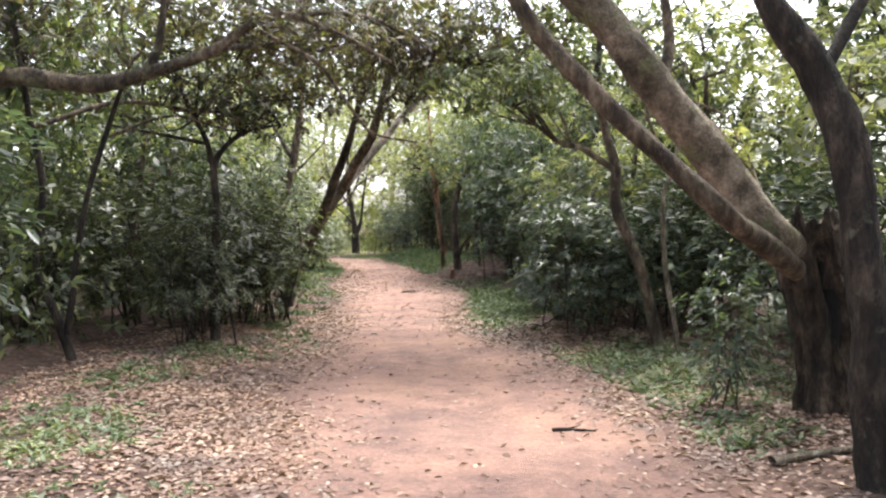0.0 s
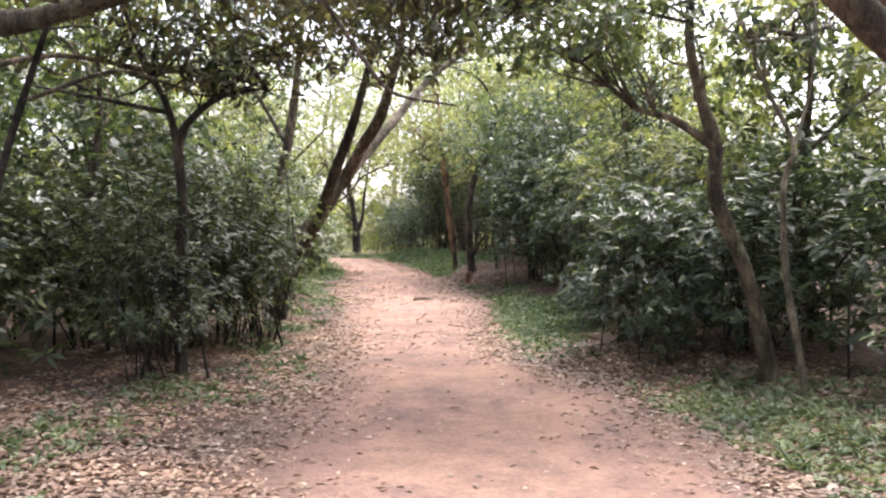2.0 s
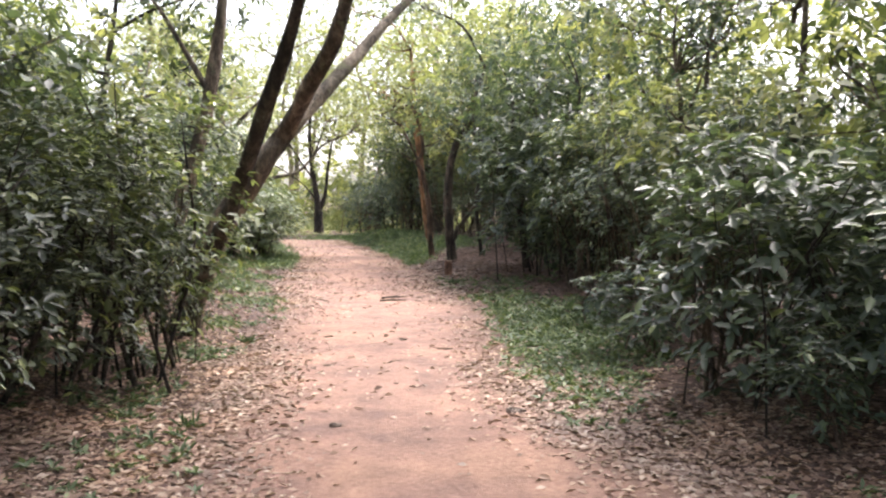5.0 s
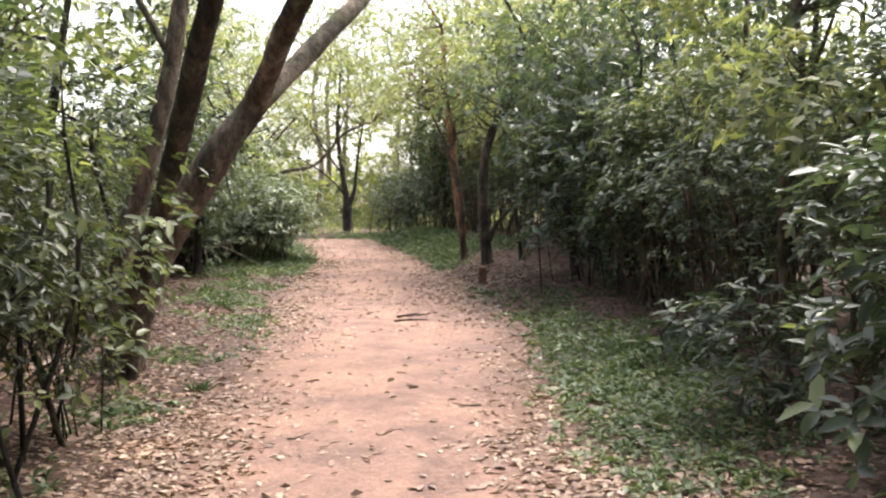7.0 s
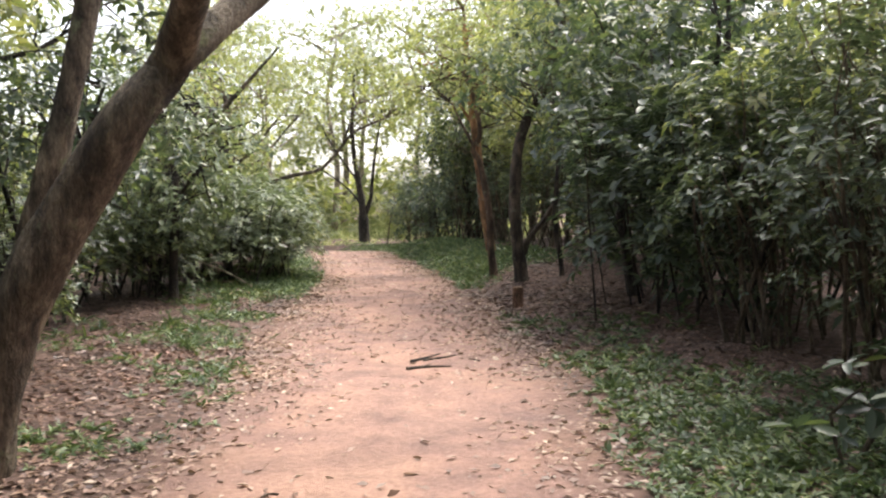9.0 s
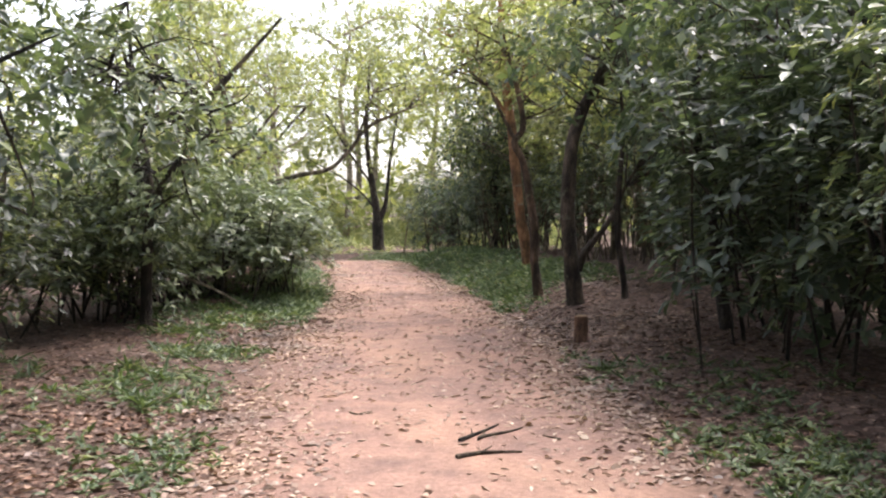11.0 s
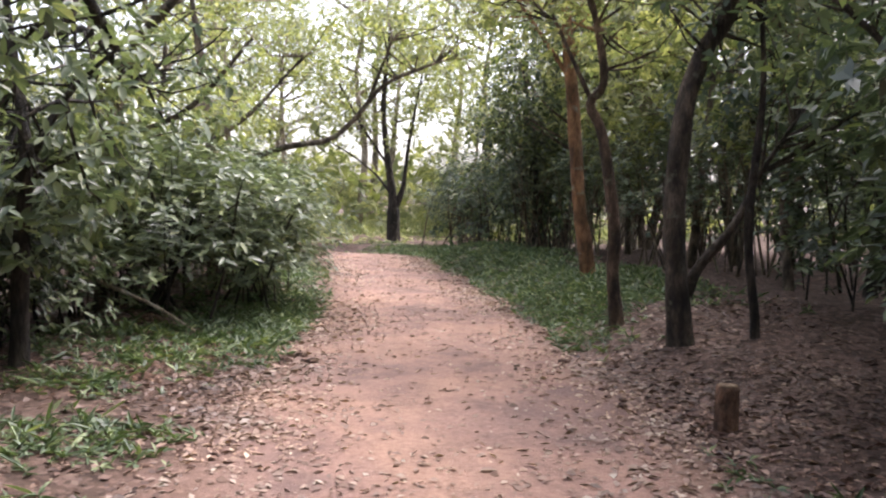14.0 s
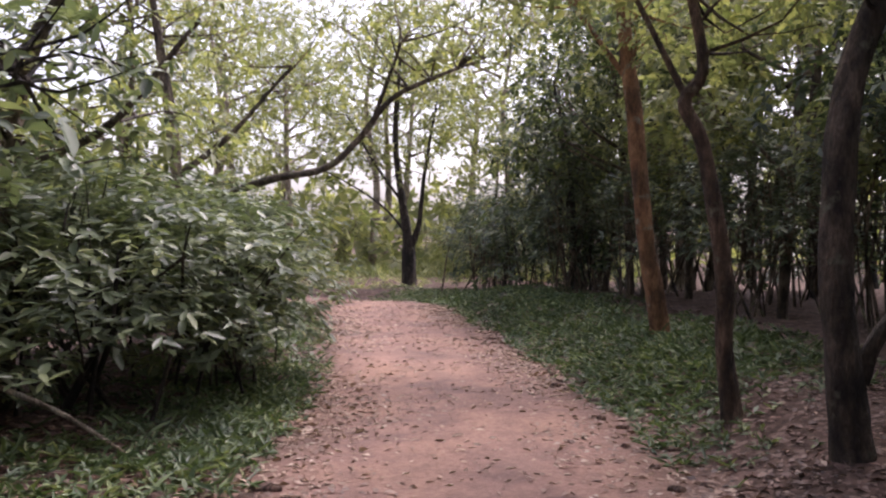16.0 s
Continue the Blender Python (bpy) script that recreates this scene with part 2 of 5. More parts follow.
def tube(pts, sides=8, step=0.18, lumps=0.1, seed=0):
    """Vertices and quads of a tapered, slightly lumpy stem through rows of x, y, z, radius."""
    s = spline(pts, step)
    c, r = s[:, :3], np.maximum(s[:, 3], 0.002)
    tan = np.gradient(c, axis=0)
    tan /= np.linalg.norm(tan, axis=1)[:, None] + 1e-9
    ref = np.array([1.0, 0.13, 0.0]) if abs(tan[0][0]) < 0.8 else np.array([0.0, 1.0, 0.1])
    u = ref - tan * (tan @ ref)[:, None]
    u /= np.linalg.norm(u, axis=1)[:, None] + 1e-9
    w = np.cross(tan, u)
    ang = np.linspace(0, 2 * np.pi, sides, endpoint=False)
    g = np.random.default_rng(seed)
    ph = g.uniform(0, 6.28, 4)
    along = np.cumsum(np.r_[0, np.linalg.norm(np.diff(c, axis=0), axis=1)])[:, None]
    bumpy = 1 + lumps * (np.sin(2 * ang[None] + along * 3.1 + ph[0]) + 0.7 * np.sin(3 * ang[None] - along * 5.3 + ph[1]) + 0.5 * np.sin(along * 9 + ph[2]) + 0.35 * np.sin(5 * ang[None] + along * 14 + ph[3]) + 0.3 * np.sin(4 * ang[None] - along * 27)) * 0.6
    rr = r[:, None] * bumpy
    v = c[:, None] + rr[..., None] * (np.cos(ang)[None, :, None] * u[:, None] + np.sin(ang)[None, :, None] * w[:, None])
    n = len(c)
    i, j = np.meshgrid(np.arange(n - 1), np.arange(sides), indexing="ij")
    a, b = i * sides + j, i * sides + (j + 1) % sides
    return v.reshape(-1, 3), np.stack([a, b, b + sides, a + sides], -1).reshape(-1, 4)


def capped(v, q, sides):
    """Closes the far end of a tube with a ring of quads round a middle pair."""
    top = len(v) - sides
    mid = v[top:].mean(0)
    v = np.vstack([v, mid[None]])
    extra = [[top + k, top + k + 1, (top + (k + 2) % sides), len(v) - 1] for k in range(0, sides, 2)]
    return v, np.vstack([q, np.array(extra)])


def joined(pieces):
    vs, qs, k = [], [], 0
    for v, q in pieces:
        vs.append(v)
        qs.append(q + k)
        k += len(v)
    return np.vstack(vs), np.vstack(qs)


def unit(a):
    return a / (np.linalg.norm(a, axis=-1, keepdims=True) + 1e-9)


def blades(base, way, face, length, width, fine=True, curl=0.15):
    """Leaf blades: two folded quads each (fine) or one (coarse)."""
    base, way, face = base, unit(way), unit(face)
    side = unit(np.cross(way, face))
    face = np.cross(side, way)
    L, W = length[:, None], width[:, None]
    tip = base + way * L - face * L * curl
    if not fine:
        v = np.stack([base, base + way * L * 0.45 + side * W * 0.5 + face * W * 0.12, tip, base + way * L * 0.45 - side * W * 0.5 + face * W * 0.12], 1)
        return v.reshape(-1, 3), np.arange(len(base) * 4).reshape(-1, 4)
    lift = face * W * 0.16
    drop = face * L * curl
    v = np.stack([base,
                  base + way * L * 0.3 + side * W * 0.46 + lift - drop * 0.15, base + way * L * 0.68 + side * W * 0.42 + lift - drop * 0.55, tip,
                  base + way * L * 0.68 - side * W * 0.42 + lift - drop * 0.55, base + way * L * 0.3 - side * W * 0.46 + lift - drop * 0.15], 1)
    o = np.arange(len(base))[:, None] * 6
    q = np.concatenate([o + np.array([[0, 3, 2, 1]]), o + np.array([[0, 5, 4, 3]])], 1).reshape(-1, 4)
    return v.reshape(-1, 3), q


def rosettes(g, at, axis, k, length, ratio=0.42, lift=(-0.2, 0.5), fine=True, droop=0.12, spread=0.05, curl=0.15):
    """Whorls of k leaves round each twig end."""
    n = len(at)
    axis = unit(axis)
    ref = unit(g.normal(size=(n, 3)))
    u = unit(np.cross(axis, ref))
    w = np.cross(axis, u)
    phi = np.linspace(0, 2 * np.pi, k, endpoint=False)[None] + g.uniform(0, 6.3, (n, 1)) + g.normal(0, 0.25, (n, k))
    el = g.uniform(lift[0], lift[1], (n, k))
    way = np.cos(el)[..., None] * (np.cos(phi)[..., None] * u[:, None] + np.sin(phi)[..., None] * w[:, None]) + np.sin(el)[..., None] * axis[:, None]
    way[..., 2] -= droop * g.uniform(0.2, 1.2, (n, k))
    base = at[:, None] + axis[:, None] * g.uniform(-spread, spread, (n, k, 1))
    face = axis[:, None] + 0.35 * g.normal(size=(n, k, 3)) + np.array([0, 0, 0.5])
    size = length * g.uniform(0.45, 1.2, (n, k)) * g.uniform(0.75, 1.15, (n, 1))
    return blades(base.reshape(-1, 3), way.reshape(-1, 3), face.reshape(-1, 3), size.ravel(), size.ravel() * ratio * g.uniform(0.8, 1.2, n * k), fine, curl)


def cloud(g, centre, radii, n, hollow=0.5, gaps=0.35, seed=0, skirt=0.0):
    """Twig ends in an uneven crown: more of them near its outside, holes by a smooth field."""
    out = np.zeros((0, 3))
    ph = np.random.default_rng(seed + 7).uniform(0, 6.3, 6)
    while len(out) < n:
        d = unit(g.normal(size=(n * 2, 3)))
        r = g.uniform(hollow ** 3, 1, (n * 2, 1)) ** (1 / 3)
        r = r * (1 + 0.18 * np.sin(d[:, :1] * 4 + ph[0]) * np.sin(d[:, 1:2] * 4 + ph[1]) + 0.12 * np.sin(d[:, 2:] * 7 + ph[2]))
        d[:, :2] *= np.where(d[:, 2:] < 0, np.maximum(0.3, 1 - d[:, 2:] ** 2) ** (-0.5 * skirt), 1.0)
        p = d * r * np.asarray(radii)
        f = np.sin(p[:, 0] * 4.1 + ph[3]) + np.sin(p[:, 1] * 3.7 + ph[4]) + np.sin(p[:, 2] * 4.6 + ph[5])
        out = np.vstack([out, (p[f > -3 + 4 * gaps])])
    return out[:n] + np.asarray(centre)


# ---- the trail and the ground ----
TRAIL = [(0.3, -30, 1.7), (0.3, -8, 1.7), (0.3, 0, 1.65), (0.25, 5, 1.6), (0.1, 8, 1.7), (-0.2, 10, 1.5), (-0.55, 12.5, 1.15), (-0.8, 15, 1.12),
         (-0.85, 17.5, 1.26), (-1.05, 20, 1.38), (-1.48, 23.5, 1.4), (-1.8, 26, 1.34), (-2.0, 28, 1.26), (-2.3, 30, 1.18), (-2.9, 33, 1.18),
         (-3.4, 35, 1.2), (-4.2, 38, 1.27), (-5.0, 40, 1.3), (-6.4, 42, 1.3), (-8.6, 43.6, 1.3), (-12, 45, 1.3), (-30, 48, 1.3)]
TRAIL_LINE = spline(TRAIL, 0.5)


def trail_ratio(x, y):
    """Distance from the trail's middle line over its half width."""
    x, y = np.atleast_1d(np.asarray(x, float)), np.atleast_1d(np.asarray(y, float))
    best = np.full(x.shape, 1e9)
    width = np.ones(x.shape)
    for a, b in zip(TRAIL_LINE[:-1], TRAIL_LINE[1:]):
        d = b[:2] - a[:2]
        t = np.clip(((x - a[0]) * d[0] + (y - a[1]) * d[1]) / (d @ d + 1e-9), 0, 1)
        e = np.hypot(x - a[0] - t * d[0], y - a[1] - t * d[1])
        near = e < best
        best = np.where(near, e, best)
        width = np.where(near, a[2], width)
    return best / width, best - width


def height(x, y):
    ratio, out = trail_ratio(x, y)
    x, y = np.atleast_1d(np.asarray(x, float)), np.atleast_1d(np.asarray(y, float))
    s = np.clip((out - 0.1) / 1.7, 0, 1)
    s = s * s * (3 - 2 * s)
    rough = 0.02 * np.sin(x * 1.7 + 0.6 * y) + 0.018 * np.sin(y * 1.3 - x) + 0.012 * np.sin(x * 4.3 + y * 3.1) + 0.008 * np.sin(x * 9.1 - y * 7.7)
    right = np.where(x > TRAIL_LINE[np.searchsorted(TRAIL_LINE[:, 1], np.clip(y, -29, 47)).clip(0, len(TRAIL_LINE) - 1), 0], 1.0, 0.75)
    bank = np.clip((y - 25.5) / 2.5, 0, 1) * np.clip((42 - y) / 5, 0, 1) * np.where(right > 0.9, 1.0, 0.0)
    bank = 0.22 * bank * bank * (3 - 2 * bank)
    near = np.clip((out - 0.1) / 1.0, 0, 1)
    fall = np.clip((y - 38) / 7, 0, 1)
    return -0.165 - 0.32 * fall * fall * (3 - 2 * fall) + 0.17 * s * right + bank * near * near * (3 - 2 * near) + rough * (0.35 + s)


def tall(x, y):
    return float(height(x, y)[0])


def stretched(lo, hi, step, far):
    core = np.arange(lo, hi, step)
    outer = step * np.cumsum(1.22 ** np.arange(1, 60))
    outer = outer[outer < far]
    return np.concatenate([lo - outer[::-1], core, hi + outer])


gx, gy = stretched(-9, 7, 0.16, 900), stretched(-5, 48, 0.17, 900)
X, Y = np.meshgrid(gx, gy)
Z = height(X.ravel(), Y.ravel())
ratio_all, _ = trail_ratio(X.ravel(), Y.ravel())
nx = len(gx)
i, j = np.meshgrid(np.arange(len(gy) - 1), np.arange(nx - 1), indexing="ij")
a = (i * nx + j).ravel()
ground_mesh = mesh_of("ground", np.stack([X.ravel(), Y.ravel(), Z], 1), np.stack([a, a + 1, a + 1 + nx, a + nx], 1), EARTH)
mask = ground_mesh.attributes.new("trail", "FLOAT", "POINT")
mask.data.foreach_set("value", np.clip(ratio_all, 0, 9))
ground = tagged(new("ground", ground_mesh), "reddish earth trail with dark leafy forest soil beside it", "ground", kind="structure")

# ---- shrubs ----
rng = np.random.default_rng(11)


def shrub_model(seed, h, r, leaf_mat, n, leaf, bark, stems=7, fine=True, low=0.3, k=7, ratio=0.42, gaps=0.42, name="shrub"):
    """A shrub: each stem a part, its side twigs one part, its foliage one part."""
    g = np.random.default_rng(seed)
    root = new(name)
    ends = cloud(g, (0, 0, h * (0.5 + low / 2)), (r, r, h * (0.5 - low / 2)), n, 0.4, gaps, seed, 0.75)
    upper = ends[ends[:, 2] > h * 0.6]
    for s in range(stems):
        e = upper[g.integers(len(upper))]
        b = np.array([*(g.normal(0, 0.12 + 0.14 * r, 2)), -0.08])
        m1 = b + (e - b) * 0.35 + np.array([*g.normal(0, 0.12, 2), 0.12 * h])
        m2 = b + (e - b) * 0.7 + np.array([*g.normal(0, 0.08, 2), 0.1 * h])
        rad = g.uniform(0.01, 0.024)
        v, q = tube([(*b, rad), (*m1, rad * 0.8), (*m2, rad * 0.55), (*e, 0.004)], 6, 0.2, 0.12, seed + s)
        part("stem", mesh_of("stem", v, q, bark), root)
    twigs = []
    for s in range(stems * 2):
        e = ends[g.integers(n)]
        b = np.array([e[0] * 0.35, e[1] * 0.35, e[2] * g.uniform(0.35, 0.75)])
        mid = (b + e) / 2 + g.normal(0, 0.06, 3)
        twigs.append(tube([(*b, 0.009), (*mid, 0.006), (*e, 0.003)], 3, 0.5, 0.1, seed + s))
    tagged(part("fine_branching", mesh_of("fine_branching", *joined(twigs), bark), root), kind="stuff")
    axis = 0.6 * unit(ends - np.array([0, 0, h * 0.3])) + np.array([0, 0, 1.0]) + 0.25 * g.normal(size=(n, 3))
    v, q = rosettes(g, ends, axis, k, leaf, ratio, fine=fine)
    tagged(part("foliage", mesh_of("foliage", v, q, leaf_mat), root), kind="stuff")
    return root


def put(model, x, y, turn, size, label, category, group=""):
    """A copy of a model that stands on the ground."""
    ob = copy_thing(model, pose(x, y, tall(x, y), 0, 0, turn) @ Matrix.Diagonal((size[0], size[0], size[1], 1)))
    return tagged(ob, label, category, group)


def drop_model(root):
    for o in (*root.children_recursive, root):
        bpy.data.objects.remove(o)


DENSE = [shrub_model(100 + s, 2.3, 1.1, LEAF_DARK, 330, 0.15, BARK_DARK, 7, low=0.03) for s in range(4)]
FRESH = [shrub_model(200 + s, 2.4, 1.1, LEAF_BRIGHT if s == 1 else LEAF_OLIVE, 460, 0.11, BARK_DARK, 9, low=0.1) for s in range(4)]
THIN = [shrub_model(300 + s, 2.7, 1.1, LEAF_DARK, 270, 0.15, BARK_DARK, 5, low=0.1, gaps=0.42) for s in range(3)]
BIG_LEAF = [shrub_model(400, 2.0, 0.85, LEAF_DARK, 120, 0.19, BARK_BROWN, 6, low=0.1, k=7, ratio=0.36)]
BROAD = [shrub_model(401, 0.75, 0.5, LEAF_DARK, 18, 0.21, BARK_BROWN, 4, low=0.15, k=6, ratio=0.4)]
LUSH = [shrub_model(600 + s, 2.2, 1.15, LEAF_SAGE, 600, 0.14, BARK_DARK, 9, low=0.16, ratio=0.38, gaps=0.25) for s in range(3)]
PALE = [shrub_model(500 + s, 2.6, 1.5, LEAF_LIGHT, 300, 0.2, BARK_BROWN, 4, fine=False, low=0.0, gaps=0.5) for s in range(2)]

STEMMY = [shrub_model(700 + s, 2.7, 1.05, LEAF_DUSK, 440, 0.115, BARK_BROWN, 14, low=0.22, gaps=0.5) for s in range(3)]

DARK_LABEL = "dense evergreen shrub with whorled dark leaves beside the trail"
FRESH_LABEL = "bushy shrub with fresh green leaves and thin brown stems"
THIN_LABEL = "open dark understory shrub with many thin bare stems"
PALE_LABEL = "yellow-green bush beyond the trees, its leaves paled as if in glare"

# measured shrubs: model, x, y, turn, width, height
SHRUBS = [
    (FRESH, 0, -3.45, 12.0, 10, 1.0, 0.9), (FRESH, 1, -2.85, 14.2, 80, 0.92, 1.05), (FRESH, 2, -3.15, 10.95, 140, 0.6, 0.75), (FRESH, 3, -3.0, 13.6, 200, 0.7, 0.95), (FRESH, 2, -2.75, 14.7, 280, 0.42, 0.75), (FRESH, 2, -4.6, 12.9, 200, 1.2, 1.0), (FRESH, 3, -4.3, 14.8, 140, 1.1, 1.0),
    (FRESH, 0, -5.5, 11.2, 310, 1.1, 0.95), (FRESH, 2, -6.2, 13.6, 30, 1.3, 1.1), (FRESH, 3, -3.2, 13.0, 250, 0.9, 0.9), (FRESH, 0, -3.6, 15.3, 20, 0.75, 0.9),
    (DENSE, 0, 1.95, 12.6, 0, 0.8, 0.9), (STEMMY, 0, 2.7, 14.8, 70, 0.9, 1.0), (DENSE, 2, 3.3, 12.4, 150, 1.15, 1.05), (STEMMY, 1, 3.1, 16.3, 220, 1.0, 1.1),
    (DENSE, 0, 4.2, 10.4, 280, 1.1, 0.95), (DENSE, 1, 4.4, 14.2, 20, 1.2, 1.1), (STEMMY, 2, 2.6, 18.2, 100, 0.95, 1.05), (STEMMY, 0, 3.4, 19.5, 160, 1.1, 1.15),
    (STEMMY, 1, 2.65, 17.2, 310, 0.75, 0.9), (STEMMY, 2, 2.3, 20.0, 30, 0.85, 1.0), (DENSE, 3, 2.75, 11.9, 200, 0.8, 0.85), (STEMMY, 1, 2.9, 21.0, 260, 1.0, 1.15), (STEMMY, 0, 4.6, 17.2, 0, 1.3, 1.2),
    (BIG_LEAF, 0, 2.3, 13.5, 40, 0.85, 1.05), (BIG_LEAF, 0, 3.35, 7.9, 190, 0.55, 0.55), (BIG_LEAF, 0, 2.45, 7.35, 100, 0.46, 0.66), (BROAD, 0, 1.85, 16.7, 10, 0.9, 0.85), (BIG_LEAF, 0, 1.9, 11.7, 220, 0.45, 0.45), (BIG_LEAF, 0, 1.75, 15.0, 130, 0.6, 0.5),
    (THIN, 0, 1.9, 23.6, 0, 1.0, 1.0), (THIN, 1, 1.75, 22.2, 80, 1.1, 1.1), (THIN, 2, 2.4, 21.2, 160, 1.0, 1.05), (THIN, 0, 2.4, 25.0, 240, 1.0, 1.0), (DENSE, 1, 2.9, 23.0, 90, 1.0, 1.3), (DENSE, 0, 3.0, 25.6, 10, 1.0, 1.2),
    (THIN, 1, 2.5, 27.8, 20, 1.0, 0.95), (STEMMY, 0, 1.4, 33.0, 10, 1.0, 0.95), (STEMMY, 1, 0.5, 35.0, 50, 0.9, 0.9), (STEMMY, 2, -0.5, 37.6, 130, 1.0, 1.0), (STEMMY, 1, 2.6, 31.6, 0, 1.1, 1.1),
    (DENSE, 1, -1.4, 40.0, 250, 1.0, 1.1), (STEMMY, 0, -2.4, 42.6, 300, 1.1, 1.0), (STEMMY, 0, 1.5, 37.5, 0, 1.2, 1.1), (STEMMY, 2, 0.2, 41.0, 45, 1.3, 1.2), (STEMMY, 1, 2.3, 35.0, 190, 1.1, 1.1), (DENSE, 3, -2.3, 45.6, 80, 1.1, 1.2),
    (FRESH, 1, -4.6, 19.6, 40, 0.7, 0.75), (FRESH, 3, -5.6, 22.2, 0, 1.0, 1.0), (FRESH, 0, -5.9, 25.4, 120, 1.0, 1.1), (FRESH, 2, -5.0, 17.6, 60, 0.9, 0.95), (FRESH, 1, -6.0, 19.8, 90, 1.1, 1.1),
    (LUSH, 1, -5.45, 25.7, 0, 0.8, 0.75), (LUSH, 2, -6.1, 24.3, 90, 0.95, 0.8), (LUSH, 0, -4.75, 27.5, 60, 1.05, 0.9), (LUSH, 1, -4.35, 28.9, 140, 0.95, 0.85), (LUSH, 2, -4.55, 30.3, 210, 0.95, 0.88), (LUSH, 1, -5.6, 26.9, 40, 0.9, 0.85), (LUSH, 2, -5.6, 28.8, 200, 1.1, 1.0), (LUSH, 1, -5.2, 31.6, 330, 1.0, 0.9), (FRESH, 1, -6.9, 28.0, 80, 1.2, 1.0), (DENSE, 1, -6.6, 33.6, 10, 1.1, 0.9), (LUSH, 0, -6.1, 30.4, 120, 1.1, 1.0),
    (FRESH, 3, -5.3, 25.2, 300, 0.65, 1.0), (DENSE, 3, -7.6, 36.6, 150, 1.2, 0.9), (FRESH, 0, -8.9, 38.6, 60, 1.2, 1.0),
]
for kind, which, x, y, turn, w, h in SHRUBS:
    label = DARK_LABEL if kind is DENSE else FRESH_LABEL if kind is FRESH else THIN_LABEL if kind in (THIN, STEMMY) else "broad low bush with bright green pointed leaves" if kind is LUSH else "low plant with large broad dark leaves" if kind is BROAD else "shrub with long leathery green leaves in whorls"
    put(kind[which], x, y, turn, (w, h), label, "shrub", "shrubs along the trail")

# shrubs deeper in the wood
placed = [(s[2], s[3]) for s in SHRUBS]
count = 0
while count < 40:
    x, y = rng.uniform(-12, 11), rng.uniform(-6, 46)
    ratio, out = trail_ratio(x, y)
    if out[0] < 2.6 or min(math.hypot(x - u, y - v) for u, v in placed) < 1.25 or (y > 38 and x < -6):
        continue
    placed.append((x, y))
    count += 1
    kind = (DENSE if rng.random() < 0.65 else THIN) if x > -1 else (FRESH if rng.random() < 0.65 else THIN)
    label = DARK_LABEL if kind is DENSE else FRESH_LABEL if kind is FRESH else THIN_LABEL
    put(kind[rng.integers(len(kind))], x, y, rng.uniform(0, 360), (rng.uniform(0.95, 1.4), rng.uniform(0.9, 1.35)), label, "shrub", "shrubs in the wood")
for x, y, s in ((-11.5, 53, 1.2), (-3.2, 52.5, 1.0), (-14.5, 50.5, 0.9), (-9.2, 58, 1.3), (-2, 58, 1.6), (-19, 55, 1.5), (-5.4, 63, 1.6), (-11, 66, 2.0), (-1.0, 50.0, 1.1), (-8.4, 49.6, 0.6), (0.8, 54, 1.5), (-17, 62, 2.0), (-13, 60, 1.5)):
    put(PALE[int(x * 2) % 2], x, y, x * 40, (s, s * 0.8), PALE_LABEL, "bush", "bushes beyond the bend")
for model in (*DENSE, *FRESH, *THIN, *BIG_LEAF, *LUSH, *PALE, *STEMMY, *BROAD):
    drop_model(model)


